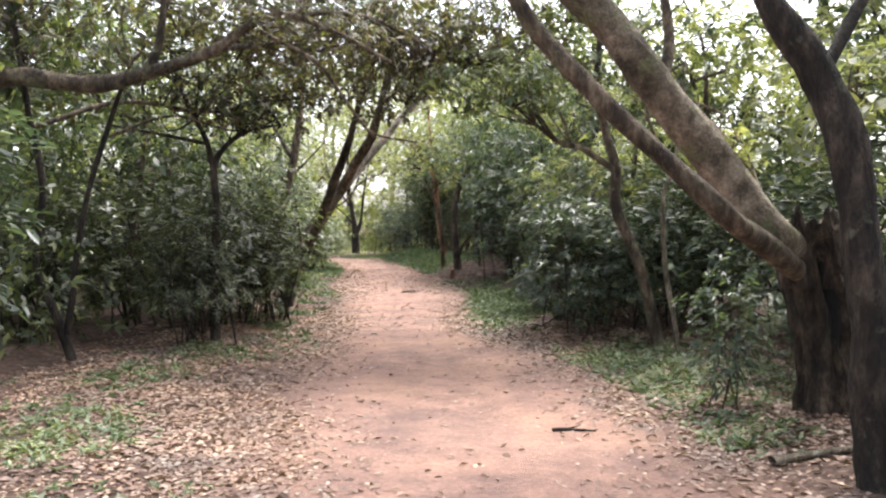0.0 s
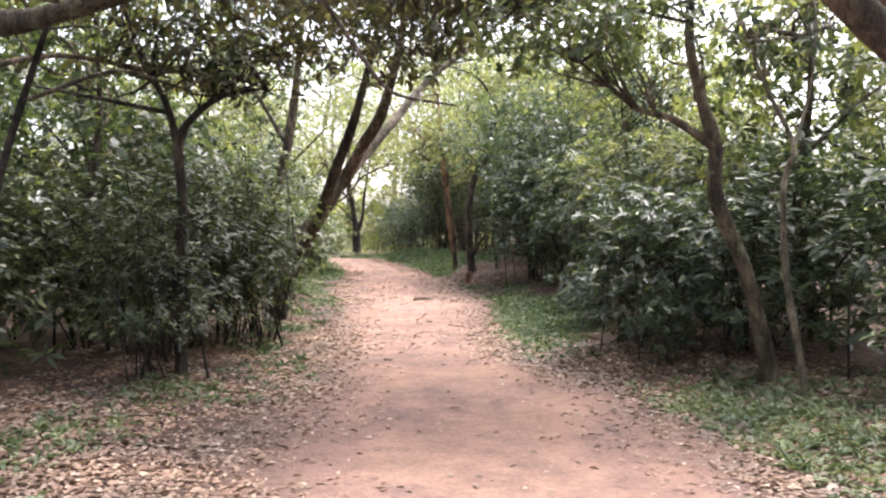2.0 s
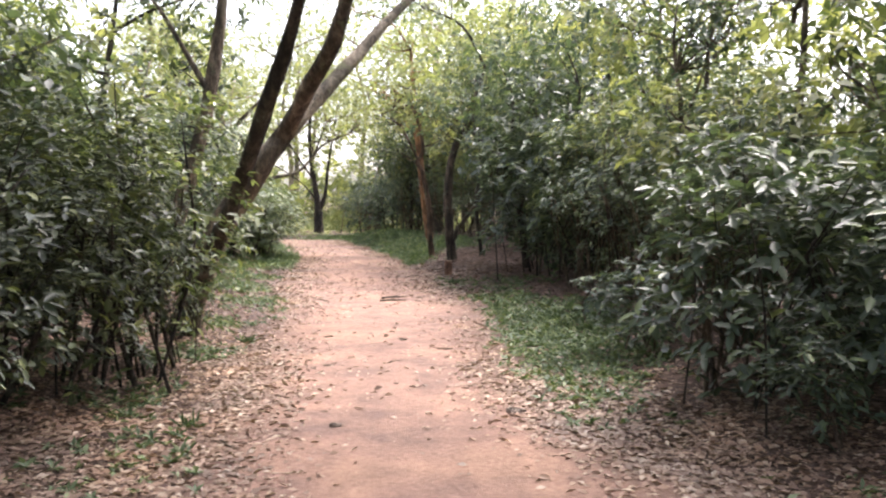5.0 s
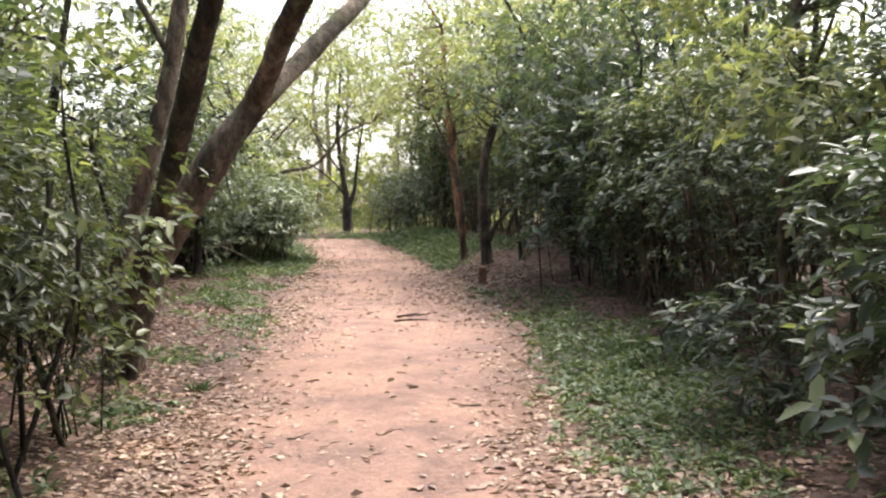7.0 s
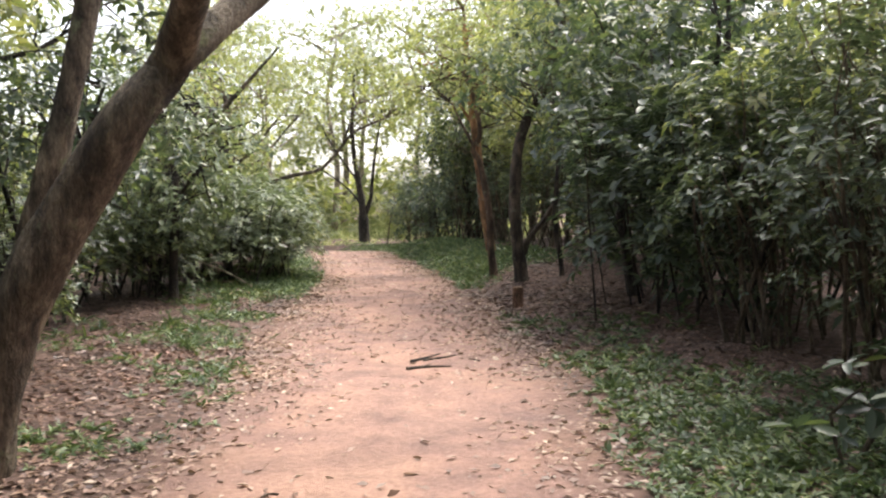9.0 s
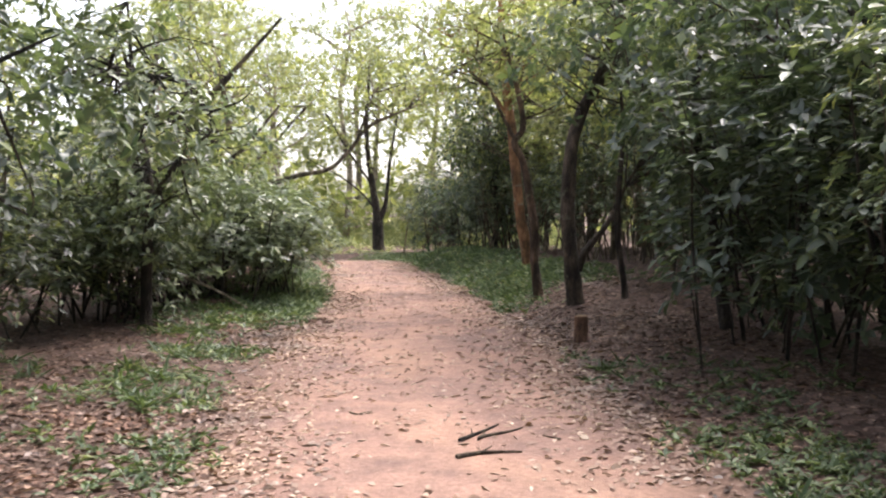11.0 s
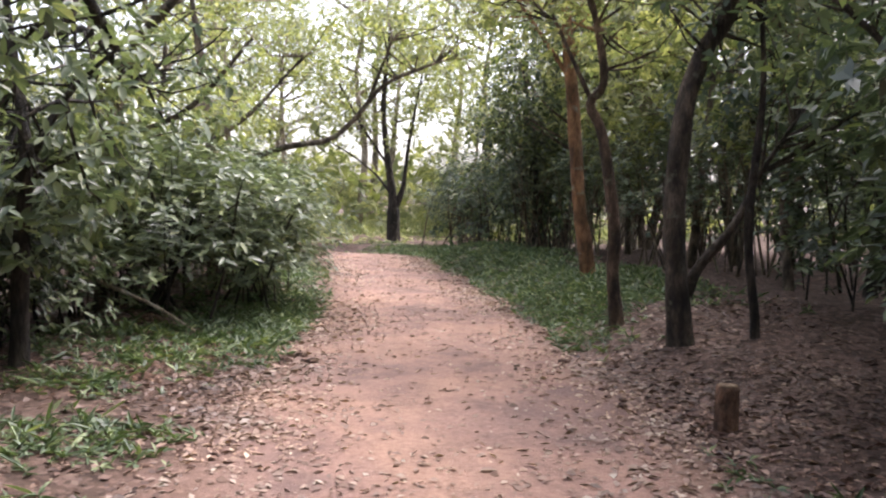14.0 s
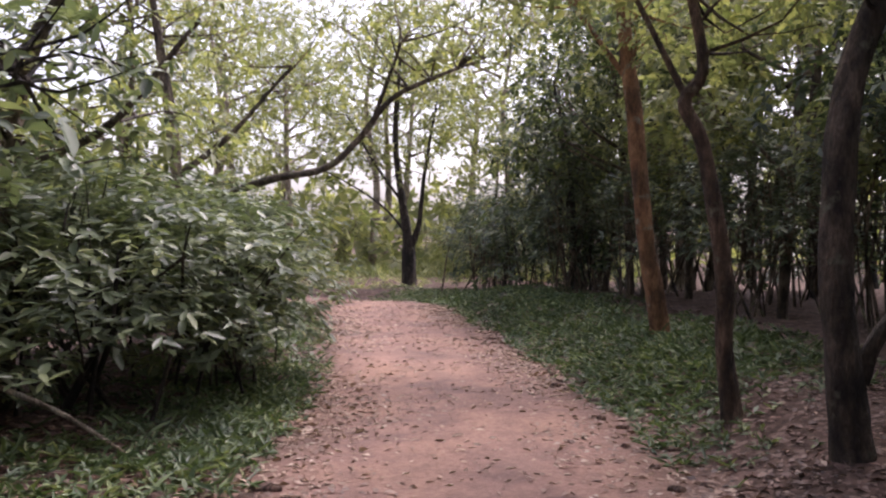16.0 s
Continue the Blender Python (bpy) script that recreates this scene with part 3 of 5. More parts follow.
# ---- trees ----
def tree(name, label, base, stems, crowns, bark, leaf_mat, leaf=0.12, k=6, seed=1, twig_count=20, fine=True, group="", lift=(-0.35, 0.55), slim=0.8, barks=(), lumps=0.1):
    """A tree from its stems (first: the trunk; each a line of x, y, z, radius) and the crowns at their ends (centre, radii, twig ends)."""
    g = np.random.default_rng(seed)
    root = new(name)
    root.location = base
    b = np.array(base)
    limb_points = []
    for s, line in enumerate(stems):
        line = [(x - b[0], y - b[1], z - b[2], r * slim) for x, y, z, r in line]
        thick = line[0][3] > 0.05
        v, q = tube(line, (18 if thick else 9) if fine else 7, 0.07 if fine else 0.35, lumps, seed * 10 + s)
        part("trunk" if s == 0 else "limb", mesh_of("trunk" if s == 0 else "limb", v, q, barks[s] if s < len(barks) else bark), root)
        limb_points.append(spline(line, 0.25)[:, :3][3:])
    limb_points = np.vstack(limb_points)
    limb_points = limb_points[limb_points[:, 2] > 1.2] if len(limb_points) > 8 and limb_points[:, 2].max() > 2 else limb_points
    twigs, leaves = [], []
    for c, (centre, radii, n) in enumerate(crowns):
        centre = np.array(centre) - b
        ends = cloud(g, centre, radii, n, 0.3, 0.4, seed + c)
        far = np.linalg.norm(limb_points - centre, axis=1)
        if far.min() > 1.2:
            near = limb_points[np.argmin(far)]
            line = [(*near, 0.035), (*(near * 0.6 + centre * 0.4 + np.array([0.15, -0.1, 0.25])), 0.028), (*(near * 0.2 + centre * 0.8 + np.array([-0.1, 0.15, 0.1])), 0.018), (*centre, 0.01)]
            v, q = tube(line, 8 if fine else 5, 0.2, 0.12, seed + c)
            part("limb", mesh_of("limb", v, q, bark), root)
            limb_points = np.vstack([limb_points, spline(line, 0.25)[:, :3]])
        for e in ends[g.integers(0, n, twig_count)]:
            near = limb_points[np.argsort(np.linalg.norm(limb_points - e * 0.75 - centre * 0.25, axis=1))[g.integers(0, 4)]]
            if np.linalg.norm(near - e) > 1.3:
                continue
            mid = (near + e) / 2 + g.normal(0, 0.12, 3)
            twigs.append(tube([(*near, 0.018), (*mid, 0.01), (*e, 0.004)], 3, 0.4, 0.12, c))
        axis = unit(ends - centre) * 0.6 + np.array([0, 0, 0.7]) + 0.4 * g.normal(size=(n, 3))
        leaves.append(rosettes(g, ends, axis, k, leaf, 0.42, fine=fine, droop=0.2, lift=lift))
    if twigs:
        tagged(part("fine_branching", mesh_of("fine_branching", *joined(twigs), bark), root), kind="stuff")
        tagged(part("foliage", mesh_of("foliage", *joined(leaves), leaf_mat), root), kind="stuff")
    return tagged(root, label, "tree", group)


# dark leaning tree close to the trail
tree("tree", "dark-barked tree leaning over the trail's edge", (2.62, 5.1, tall(2.62, 5.1)),
     [[(2.66, 5.1, -0.25, 0.24), (2.62, 5.1, -0.05, 0.19), (2.55, 5.1, 0.5, 0.165), (2.52, 5.1, 0.95, 0.16), (2.42, 5.1, 1.79, 0.15), (2.22, 5.15, 2.39, 0.14), (1.95, 5.25, 2.85, 0.12), (1.5, 5.5, 4.0, 0.09), (1.3, 5.6, 5.2, 0.04)],
      [(2.25, 5.12, 2.35, 0.06), (2.8, 5.4, 3.2, 0.045), (3.5, 5.6, 4.2, 0.02)]],
     [((1.5, 5.6, 5.0), (1.9, 1.7, 0.9), 260), ((3.8, 5.7, 4.5), (1.3, 1.2, 0.8), 120)], BARK_DARK, LEAF_LIGHT, seed=3, slim=0.72, lumps=0.17)

# old split stump with two trunks that lean across the trail
stump = tree("leaning_tree", "old split tree with two thick trunks leaning across the trail", (2.95, 6.9, tall(2.95, 6.9)),
     [[(2.95, 6.95, 1.18, 0.14), (2.72, 6.75, 1.28, 0.165), (2.45, 6.5, 1.42, 0.18), (2.1, 6.5, 1.87, 0.178), (1.64, 6.5, 2.45, 0.185), (1.3, 6.5, 2.9, 0.175), (1.0, 6.5, 3.22, 0.165), (0.2, 6.7, 4.1, 0.12), (-0.6, 6.9, 5.0, 0.06)],
      [(2.85, 6.8, 1.05, 0.1), (2.38, 6.35, 1.3, 0.11), (1.99, 6.0, 1.51, 0.1), (1.6, 6.0, 1.87, 0.09), (1.09, 6.0, 2.34, 0.085), (0.7, 6.0, 2.75, 0.075), (0.5, 6.0, 3.05, 0.07), (-0.1, 6.2, 4.1, 0.05), (-0.8, 6.4, 4.8, 0.03)],
      [(1.64, 6.5, 2.45, 0.07), (1.75, 6.7, 3.0, 0.05), (1.6, 6.9, 3.9, 0.02)]],
     [((0.0, 7.0, 4.7), (1.8, 1.6, 0.8), 260), ((1.8, 7.2, 3.9), (0.9, 0.9, 0.6), 45), ((2.2, 6.6, 2.05), (0.45, 0.3, 0.22), 14)], BARK_MOSSY, LEAF_LIGHT, seed=4, barks=(BARK_MOSSY, BARK_BROWN, BARK_BROWN))


def split_stump(parent, line, sides=56, rings=44):
    """A fluted, hollow stump with a ragged broken rim and a cleft in its side."""
    c = spline(line, 0.04)
    c = c[np.linspace(0, len(c) - 1, rings).astype(int)]
    th = np.linspace(0, 2 * np.pi, sides, endpoint=False)[None]
    f = np.linspace(0, 1, rings)[:, None]
    flute = 0.1 * np.sin(5 * th + 2.2 * f) + 0.07 * np.sin(9 * th - 3 * f + 1) + 0.045 * np.sin(17 * th + 4 * f) + 0.03 * np.sin(26 * th - 5 * f) + 0.04 * np.sin(13 * f * 3 + 2 * th)
    cleft = np.exp(-((th - 4.95 - 0.25 * np.sin(5 * f)) / 0.24) ** 2) * np.clip((f - 0.3) * 6, 0, 1) * np.clip((1.02 - f) * 5, 0, 1)
    rim = 0.12 * np.sin(3 * th + 1) + 0.07 * np.sin(8 * th) + 0.05 * np.sin(15 * th + 2)
    r = c[:, 3:4] * (1 + flute) * (1 - 0.62 * cleft)
    z = c[:, 2:3] + rim * np.clip((f - 0.75) * 4, 0, 1)
    outer = np.stack([c[:, :1] + r * np.cos(th), c[:, 1:2] + r * np.sin(th), z], -1)
    inner = outer[::-1][:14] * 1.0
    mid = c[::-1][:14, :3][:, None]
    inner = np.concatenate([mid[..., :2] + (inner[..., :2] - mid[..., :2]) * 0.78, inner[..., 2:] - 0.01], -1)
    v = np.concatenate([outer, inner]).reshape(-1, 3) - np.array(parent.location)
    i, j = np.meshgrid(np.arange(rings + 13), np.arange(sides), indexing="ij")
    a, b = i * sides + j, i * sides + (j + 1) % sides
    part("stump", mesh_of("stump", v, np.stack([a, b, b + sides, a + sides], -1).reshape(-1, 4), BARK_RAGGED), parent, "broken fibrous stump with a ragged rim")


split_stump(stump, [(3.2, 6.95, -0.3, 0.4), (3.13, 6.92, -0.08, 0.27), (3.08, 6.9, 0.35, 0.215), (2.99, 6.88, 0.9, 0.235), (2.9, 6.86, 1.25, 0.27), (2.86, 6.85, 1.42, 0.28)])
for k, (x, y, z, h, r) in enumerate([(2.82, 6.7, 1.3, 0.22, 0.05), (3.02, 6.72, 1.3, 0.3, 0.045), (3.1, 6.85, 1.25, 0.34, 0.05), (2.72, 6.8, 1.3, 0.16, 0.05), (3.12, 7.0, 1.3, 0.26, 0.04)]):
    b = np.array(stump.location)
    v, q = tube([(x - b[0], y - b[1], z - 0.35 - b[2], r * 1.3), (x - b[0], y - b[1], z - b[2], r), (x - b[0] + 0.02 * (k - 2), y - b[1], z + h - b[2], 0.006)], 7, 0.06, 0.2, k)
    part("splinter", mesh_of("splinter", v, q, BARK_RAGGED), stump)
# Near-black tube paints the darkness deep inside the cleft.
v, q = tube([(0.14, -0.12, 0.42, 0.03), (0.12, -0.13, 0.6, 0.06), (0.09, -0.14, 0.9, 0.075), (0.05, -0.15, 1.2, 0.06), (0.03, -0.15, 1.4, 0.02)], 9, 0.06, 0.2, 3)
part("hollow", mesh_of("hollow", v, q, HOLLOW_SHADE), stump, "near-black filling that stands for the shade in the cleft's hollow")

# multi-stemmed tree with the low bough over the trail
tree("tree", "many-stemmed tree with a long low bough arching over the trail", (-4.4, 10.0, tall(-4.4, 10.0)),
     [[(-4.3, 10.0, -0.25, 0.1), (-4.34, 10.0, -0.05, 0.075), (-4.5, 10.0, 0.41, 0.06), (-4.72, 10.0, 1.01, 0.055), (-4.63, 10.0, 1.93, 0.05), (-4.75, 9.95, 2.75, 0.045), (-4.9, 9.9, 4.0, 0.03)],
      [(-4.38, 10.0, 0.2, 0.05), (-4.15, 10.0, 1.66, 0.042), (-3.8, 10.0, 2.77, 0.035), (-3.6, 10.0, 3.3, 0.02)],
      [(-5.6, 9.7, 2.6, 0.15), (-4.89, 9.6, 3.1, 0.135), (-3.89, 9.6, 3.03, 0.12), (-3.27, 9.6, 3.15, 0.1), (-2.51, 9.6, 3.4, 0.075), (-2.2, 9.6, 3.62, 0.06), (-1.76, 9.6, 3.79, 0.045), (-1.14, 9.6, 3.57, 0.035), (-0.55, 9.6, 3.25, 0.02)],
      [(-2.0, 9.6, 3.6, 0.035), (-1.39, 9.65, 3.26, 0.028), (-1.02, 9.7, 2.76, 0.022), (-0.77, 9.7, 2.48, 0.018), (-0.27, 9.7, 2.38, 0.01)],
      [(-3.27, 9.6, 3.12, 0.07), (-3.1, 9.6, 3.6, 0.055), (-3.05, 9.6, 4.3, 0.03)],
      [(-5.9, 10.2, -0.25, 0.17), (-5.85, 10.1, 0.8, 0.14), (-5.75, 9.85, 2.0, 0.14), (-5.4, 9.65, 2.85, 0.13)],
      [(-3.9, 10.1, 2.5, 0.025), (-3.2, 10.2, 2.75, 0.022), (-2.6, 10.2, 2.6, 0.015)],
      [(-1.76, 9.6, 3.79, 0.04), (-0.9, 10.2, 3.9, 0.035), (0.1, 10.9, 3.55, 0.028), (0.8, 11.4, 3.5, 0.015)],
      [(-2.5, 9.6, 3.4, 0.05), (-2.2, 10.8, 3.7, 0.04), (-1.6, 12.2, 3.9, 0.03), (-1.0, 13.2, 4.3, 0.015)],
      [(-4.7, 9.95, 2.6, 0.04), (-4.0, 10.8, 3.0, 0.032), (-3.0, 11.4, 2.95, 0.025), (-2.1, 11.5, 3.2, 0.012)]],
     [((-1.6, 10.6, 3.75), (1.9, 1.4, 0.75), 620), ((0.5, 11.4, 3.95), (1.4, 1.2, 0.6), 330), ((-0.8, 12.6, 4.1), (1.7, 1.2, 0.6), 420), ((-3.6, 10.4, 4.2), (1.9, 1.5, 0.9), 420), ((-5.4, 10.2, 4.0), (1.4, 1.3, 1.2), 260), ((-2.6, 11.2, 3.1), (1.3, 0.9, 0.5), 190), ((-2.6, 13.6, 4.4), (1.8, 1.3, 0.8), 380), ((-0.9, 11.0, 3.1), (0.8, 0.7, 0.35), 110), ((-1.9, 14.6, 5.3), (2.0, 1.3, 0.8), 260)],
     BARK_BROWN, LEAF_RUST, 0.11, seed=5, twig_count=60, barks=(BARK_DARK, BARK_DARK))

tree("small_tree", "crooked dark tree rising out of the bushes", (-3.0, 11.3, tall(-3.0, 11.3)),
     [[(-3.02, 11.3, -0.2, 0.09), (-3.0, 11.3, 0.1, 0.075), (-3.04, 11.3, 0.8, 0.066), (-2.93, 11.2, 1.6, 0.06), (-2.95, 11.15, 2.2, 0.055), (-2.75, 11.1, 2.5, 0.04), (-2.45, 11.1, 2.68, 0.03), (-2.1, 11.2, 2.75, 0.015)],
      [(-2.95, 11.15, 2.15, 0.05), (-3.05, 11.1, 2.6, 0.045), (-3.3, 11.1, 3.1, 0.035), (-3.6, 11.2, 4.0, 0.012)],
      [(-3.0, 11.1, 2.5, 0.035), (-3.6, 11.0, 2.62, 0.024), (-4.3, 10.9, 2.75, 0.01)]],
     [((-3.2, 11.3, 3.4), (0.9, 0.7, 0.5), 90), ((-2.3, 11.3, 2.9), (0.6, 0.5, 0.3), 50)], BARK_DARK, LEAF_MID, seed=22)

# forked tree that leans over the trail
tree("forked_tree", "tall tree forking into smooth brown limbs over the trail", (-3.08, 16.75, tall(-3.08, 16.75)),
     [[(-3.25, 16.8, -0.3, 0.34), (-3.1, 16.75, -0.1, 0.24), (-2.98, 16.7, 0.35, 0.2), (-2.8, 16.7, 0.84, 0.185), (-2.52, 16.7, 1.32, 0.175), (-2.18, 16.7, 1.84, 0.165), (-1.99, 16.8, 2.1, 0.15), (-1.82, 16.6, 2.34, 0.125), (-1.62, 16.3, 2.62, 0.115), (-1.27, 15.8, 3.12, 0.1), (-0.95, 15.4, 4.2, 0.07), (-0.8, 15.2, 5.4, 0.03)],
      [(-2.12, 16.72, 1.95, 0.13), (-1.88, 16.95, 2.26, 0.125), (-1.63, 17.25, 2.6, 0.11), (-1.25, 17.7, 3.12, 0.1), (-0.58, 18.4, 4.0, 0.07), (0.1, 18.9, 4.6, 0.03)],
      [(-3.0, 16.5, -0.2, 0.15), (-2.9, 16.35, 0.2, 0.115), (-2.72, 16.05, 0.6, 0.11), (-2.5, 15.7, 0.97, 0.105), (-2.23, 15.3, 1.4, 0.1), (-1.87, 14.75, 2.13, 0.092), (-1.6, 14.4, 2.7, 0.08), (-1.3, 14.1, 3.6, 0.055), (-1.1, 14.0, 4.6, 0.02)]],
     [((-0.8, 14.9, 5.4), (1.8, 1.6, 0.9), 230), ((0.1, 18.8, 4.9), (1.5, 1.4, 0.8), 190), ((-1.6, 14.4, 5.0), (1.5, 1.4, 0.8), 180)], BARK_BROWN, LEAF_MID, seed=6, barks=(BARK_BROWN, BARK_MOSSY, BARK_UMBER))
tree("tree", "tall straight brown tree behind the forked tree", (-3.9, 18.5, tall(-3.9, 18.5)),
     [[(-3.95, 18.5, -0.25, 0.2), (-3.9, 18.5, 0.1, 0.15), (-3.75, 18.5, 0.8, 0.14), (-3.55, 18.5, 1.48, 0.135), (-3.29, 18.5, 2.37, 0.12), (-3.09, 18.5, 3.41, 0.1), (-2.9, 18.6, 5.2, 0.05)],
      [(-3.2, 18.5, 2.8, 0.05), (-3.8, 18.7, 3.8, 0.04), (-4.4, 18.9, 4.6, 0.02)]],
     [((-3.0, 18.8, 5.2), (1.7, 1.6, 1.0), 220), ((-4.4, 18.9, 4.6), (1.3, 1.3, 0.8), 160), ((-1.4, 20.4, 6.2), (2.2, 2.0, 0.8), 200)], BARK_BROWN, LEAF_MID, seed=7)
tree("small_tree", "small dark crooked tree under the forked tree", (-4.2, 19.3, tall(-4.2, 19.3)),
     [[(-4.25, 19.3, -0.2, 0.075), (-4.15, 19.3, 0.3, 0.055), (-3.9, 19.3, 0.9, 0.05), (-3.75, 19.4, 1.6, 0.035), (-3.5, 19.5, 2.4, 0.015)],
      [(-4.02, 19.3, 0.6, 0.035), (-4.3, 19.4, 1.3, 0.028), (-4.5, 19.4, 2.2, 0.012)]],
     [((-3.8, 19.5, 1.9), (0.9, 0.8, 0.75), 170), ((-4.6, 19.5, 2.2), (0.8, 0.8, 0.6), 110)], BARK_DARK, LEAF_DARK, seed=8)

# bent trunk and slender pale stem by the trail
tree("tree", "bent brown tree with peeling pale blotches", (2.66, 10.7, tall(2.66, 10.7)),
     [[(2.72, 10.7, -0.2, 0.14), (2.66, 10.7, 0.02, 0.105), (2.45, 10.7, 0.9, 0.085), (2.16, 10.7, 1.62, 0.085), (2.15, 10.75, 2.14, 0.08), (2.05, 10.85, 2.6, 0.07), (1.95, 10.9, 3.3, 0.055), (2.1, 11, 4.6, 0.02)],
      [(2.15, 10.72, 2.1, 0.055), (1.76, 10.7, 2.37, 0.045), (1.4, 10.7, 2.49, 0.035), (0.9, 10.7, 2.9, 0.015)]],
     [((2.0, 11.0, 4.6), (1.5, 1.4, 0.8), 150), ((1.2, 13.4, 3.95), (1.4, 1.1, 0.5), 200), ((1.7, 12.0, 4.35), (1.3, 1.2, 0.6), 210), ((0.8, 10.6, 3.2), (1.2, 0.8, 0.35), 150), ((0.3, 14.4, 4.7), (1.5, 1.1, 0.6), 190), ((0.9, 10.9, 3.2), (1.0, 0.9, 0.5), 90)], BARK_BROWN, LEAF_BRIGHT, seed=9)
tree("sapling", "slender pale-barked sapling with a wavy stem", (2.8, 10.25, tall(2.8, 10.25)),
     [[(2.8, 10.25, -0.15, 0.05), (2.78, 10.3, 0.2, 0.042), (2.68, 10.4, 0.98, 0.037), (2.66, 10.4, 1.78, 0.034), (2.74, 10.4, 2.1, 0.03), (2.5, 10.5, 2.7, 0.022), (2.3, 10.6, 3.4, 0.01)],
      [(2.74, 10.4, 2.08, 0.02), (2.9, 10.4, 2.7, 0.015), (2.95, 10.5, 3.4, 0.008)]],
     [((2.6, 10.7, 3.4), (0.9, 0.9, 0.7), 120)], BARK_PALE, LEAF_MID, seed=10)
tree("sapling", "slender sapling with a forked top in the thicket", (2.5, 16.5, tall(2.5, 16.5)),
     [[(2.5, 16.5, -0.15, 0.055), (2.47, 16.5, 0.6, 0.045), (2.44, 16.5, 1.46, 0.042), (2.58, 16.5, 2.24, 0.04), (2.5, 16.6, 3.2, 0.02)],
      [(2.58, 16.5, 2.2, 0.03), (2.8, 16.5, 2.8, 0.02), (3.0, 16.6, 3.5, 0.01)]],
     [((2.5, 16.8, 3.3), (1.2, 1.2, 0.8), 180), ((3.2, 16.8, 3.7), (1.0, 1.0, 0.7), 120)], BARK_BROWN, LEAF_DARK, seed=12)

# the row of trunks after the post
tree("tree", "dark tree with a bent trunk and a short side limb", (0.48, 26.6, tall(0.48, 26.6)),
     [[(0.5, 26.6, -0.25, 0.2), (0.47, 26.6, 0.0, 0.14), (0.4, 26.6, 0.6, 0.115), (0.36, 26.6, 1.33, 0.1), (0.41, 26.6, 2.13, 0.095), (0.57, 26.6, 2.68, 0.09), (0.8, 26.6, 3.1, 0.08), (1.2, 26.6, 4.4, 0.04)],
      [(0.5, 26.6, 0.45, 0.058), (0.6, 26.6, 0.72, 0.052), (0.9, 26.6, 1.11, 0.042), (1.15, 26.7, 1.6, 0.024), (1.6, 26.8, 2.3, 0.012)]],
     [((1.2, 26.6, 4.5), (1.5, 1.5, 0.9), 200), ((1.6, 26.8, 2.4), (0.6, 0.6, 0.5), 60), ((0.2, 26.4, 3.6), (0.9, 0.9, 0.5), 100), ((1.3, 26.5, 3.3), (1.3, 1.1, 0.6), 190), ((-0.6, 25.4, 5.8), (2.0, 2.0, 0.8), 170)], BARK_UMBER, LEAF_SAGE, seed=13, slim=0.95)
tree("tree", "slim crooked grey-brown tree at the trail's edge", (0.02, 27.7, tall(0.02, 27.7)),
     [[(0.04, 27.7, -0.2, 0.14), (0.02, 27.7, 0.05, 0.1), (-0.03, 27.7, 0.5, 0.08), (-0.04, 27.7, 1.05, 0.072), (-0.19, 27.7, 1.97, 0.066), (-0.33, 27.7, 2.3, 0.06), (-0.2, 27.7, 2.65, 0.05), (-0.5, 27.8, 4.0, 0.02)],
      [(-0.3, 27.7, 2.3, 0.035), (-0.6, 27.7, 2.9, 0.025), (-0.9, 27.9, 3.6, 0.01)]],
     [((-0.5, 27.9, 4.1), (1.3, 1.2, 0.8), 180), ((-1.1, 28.0, 3.4), (0.8, 0.8, 0.45), 80), ((0.3, 27.9, 3.3), (1.1, 0.9, 0.5), 170)], BARK_RUSSET, LEAF_LIGHT, seed=14, slim=0.85)
tree("tree", "straight orange-brown tree standing in low herbs", (0.06, 31.0, tall(0.06, 31.0)),
     [[(0.08, 31, -0.2, 0.17), (0.06, 31, 0.1, 0.13), (-0.02, 31, 0.7, 0.115), (-0.12, 31, 1.3, 0.11), (-0.24, 31, 2.58, 0.1), (-0.36, 31, 3.6, 0.09), (-0.5, 31, 5.5, 0.04)],
      [(-0.3, 31, 3.0, 0.04), (-0.9, 31.2, 3.9, 0.03), (-1.4, 31.4, 4.6, 0.012)]],
     [((-0.5, 31.2, 5.4), (1.6, 1.5, 1.0), 200), ((-1.4, 31.3, 4.4), (1.1, 1.0, 0.6), 110), ((0.2, 30.6, 3.7), (1.6, 1.2, 0.6), 190), ((-2.2, 29.5, 6.4), (2.2, 2.2, 0.8), 200)], BARK_ORANGE, LEAF_LIGHT, seed=15, slim=0.88)
tree("sapling", "dark slender sapling in the shade", (1.13, 26.6, tall(1.13, 26.6)),
     [[(1.14, 26.6, -0.15, 0.07), (1.12, 26.6, 0.3, 0.055), (1.03, 26.6, 1.12, 0.05), (1.1, 26.6, 2.4, 0.035), (1.0, 26.7, 3.8, 0.015)]],
     [((1.1, 26.8, 3.6), (1.1, 1.1, 0.8), 130)], BARK_DARK, LEAF_DARK, seed=16)

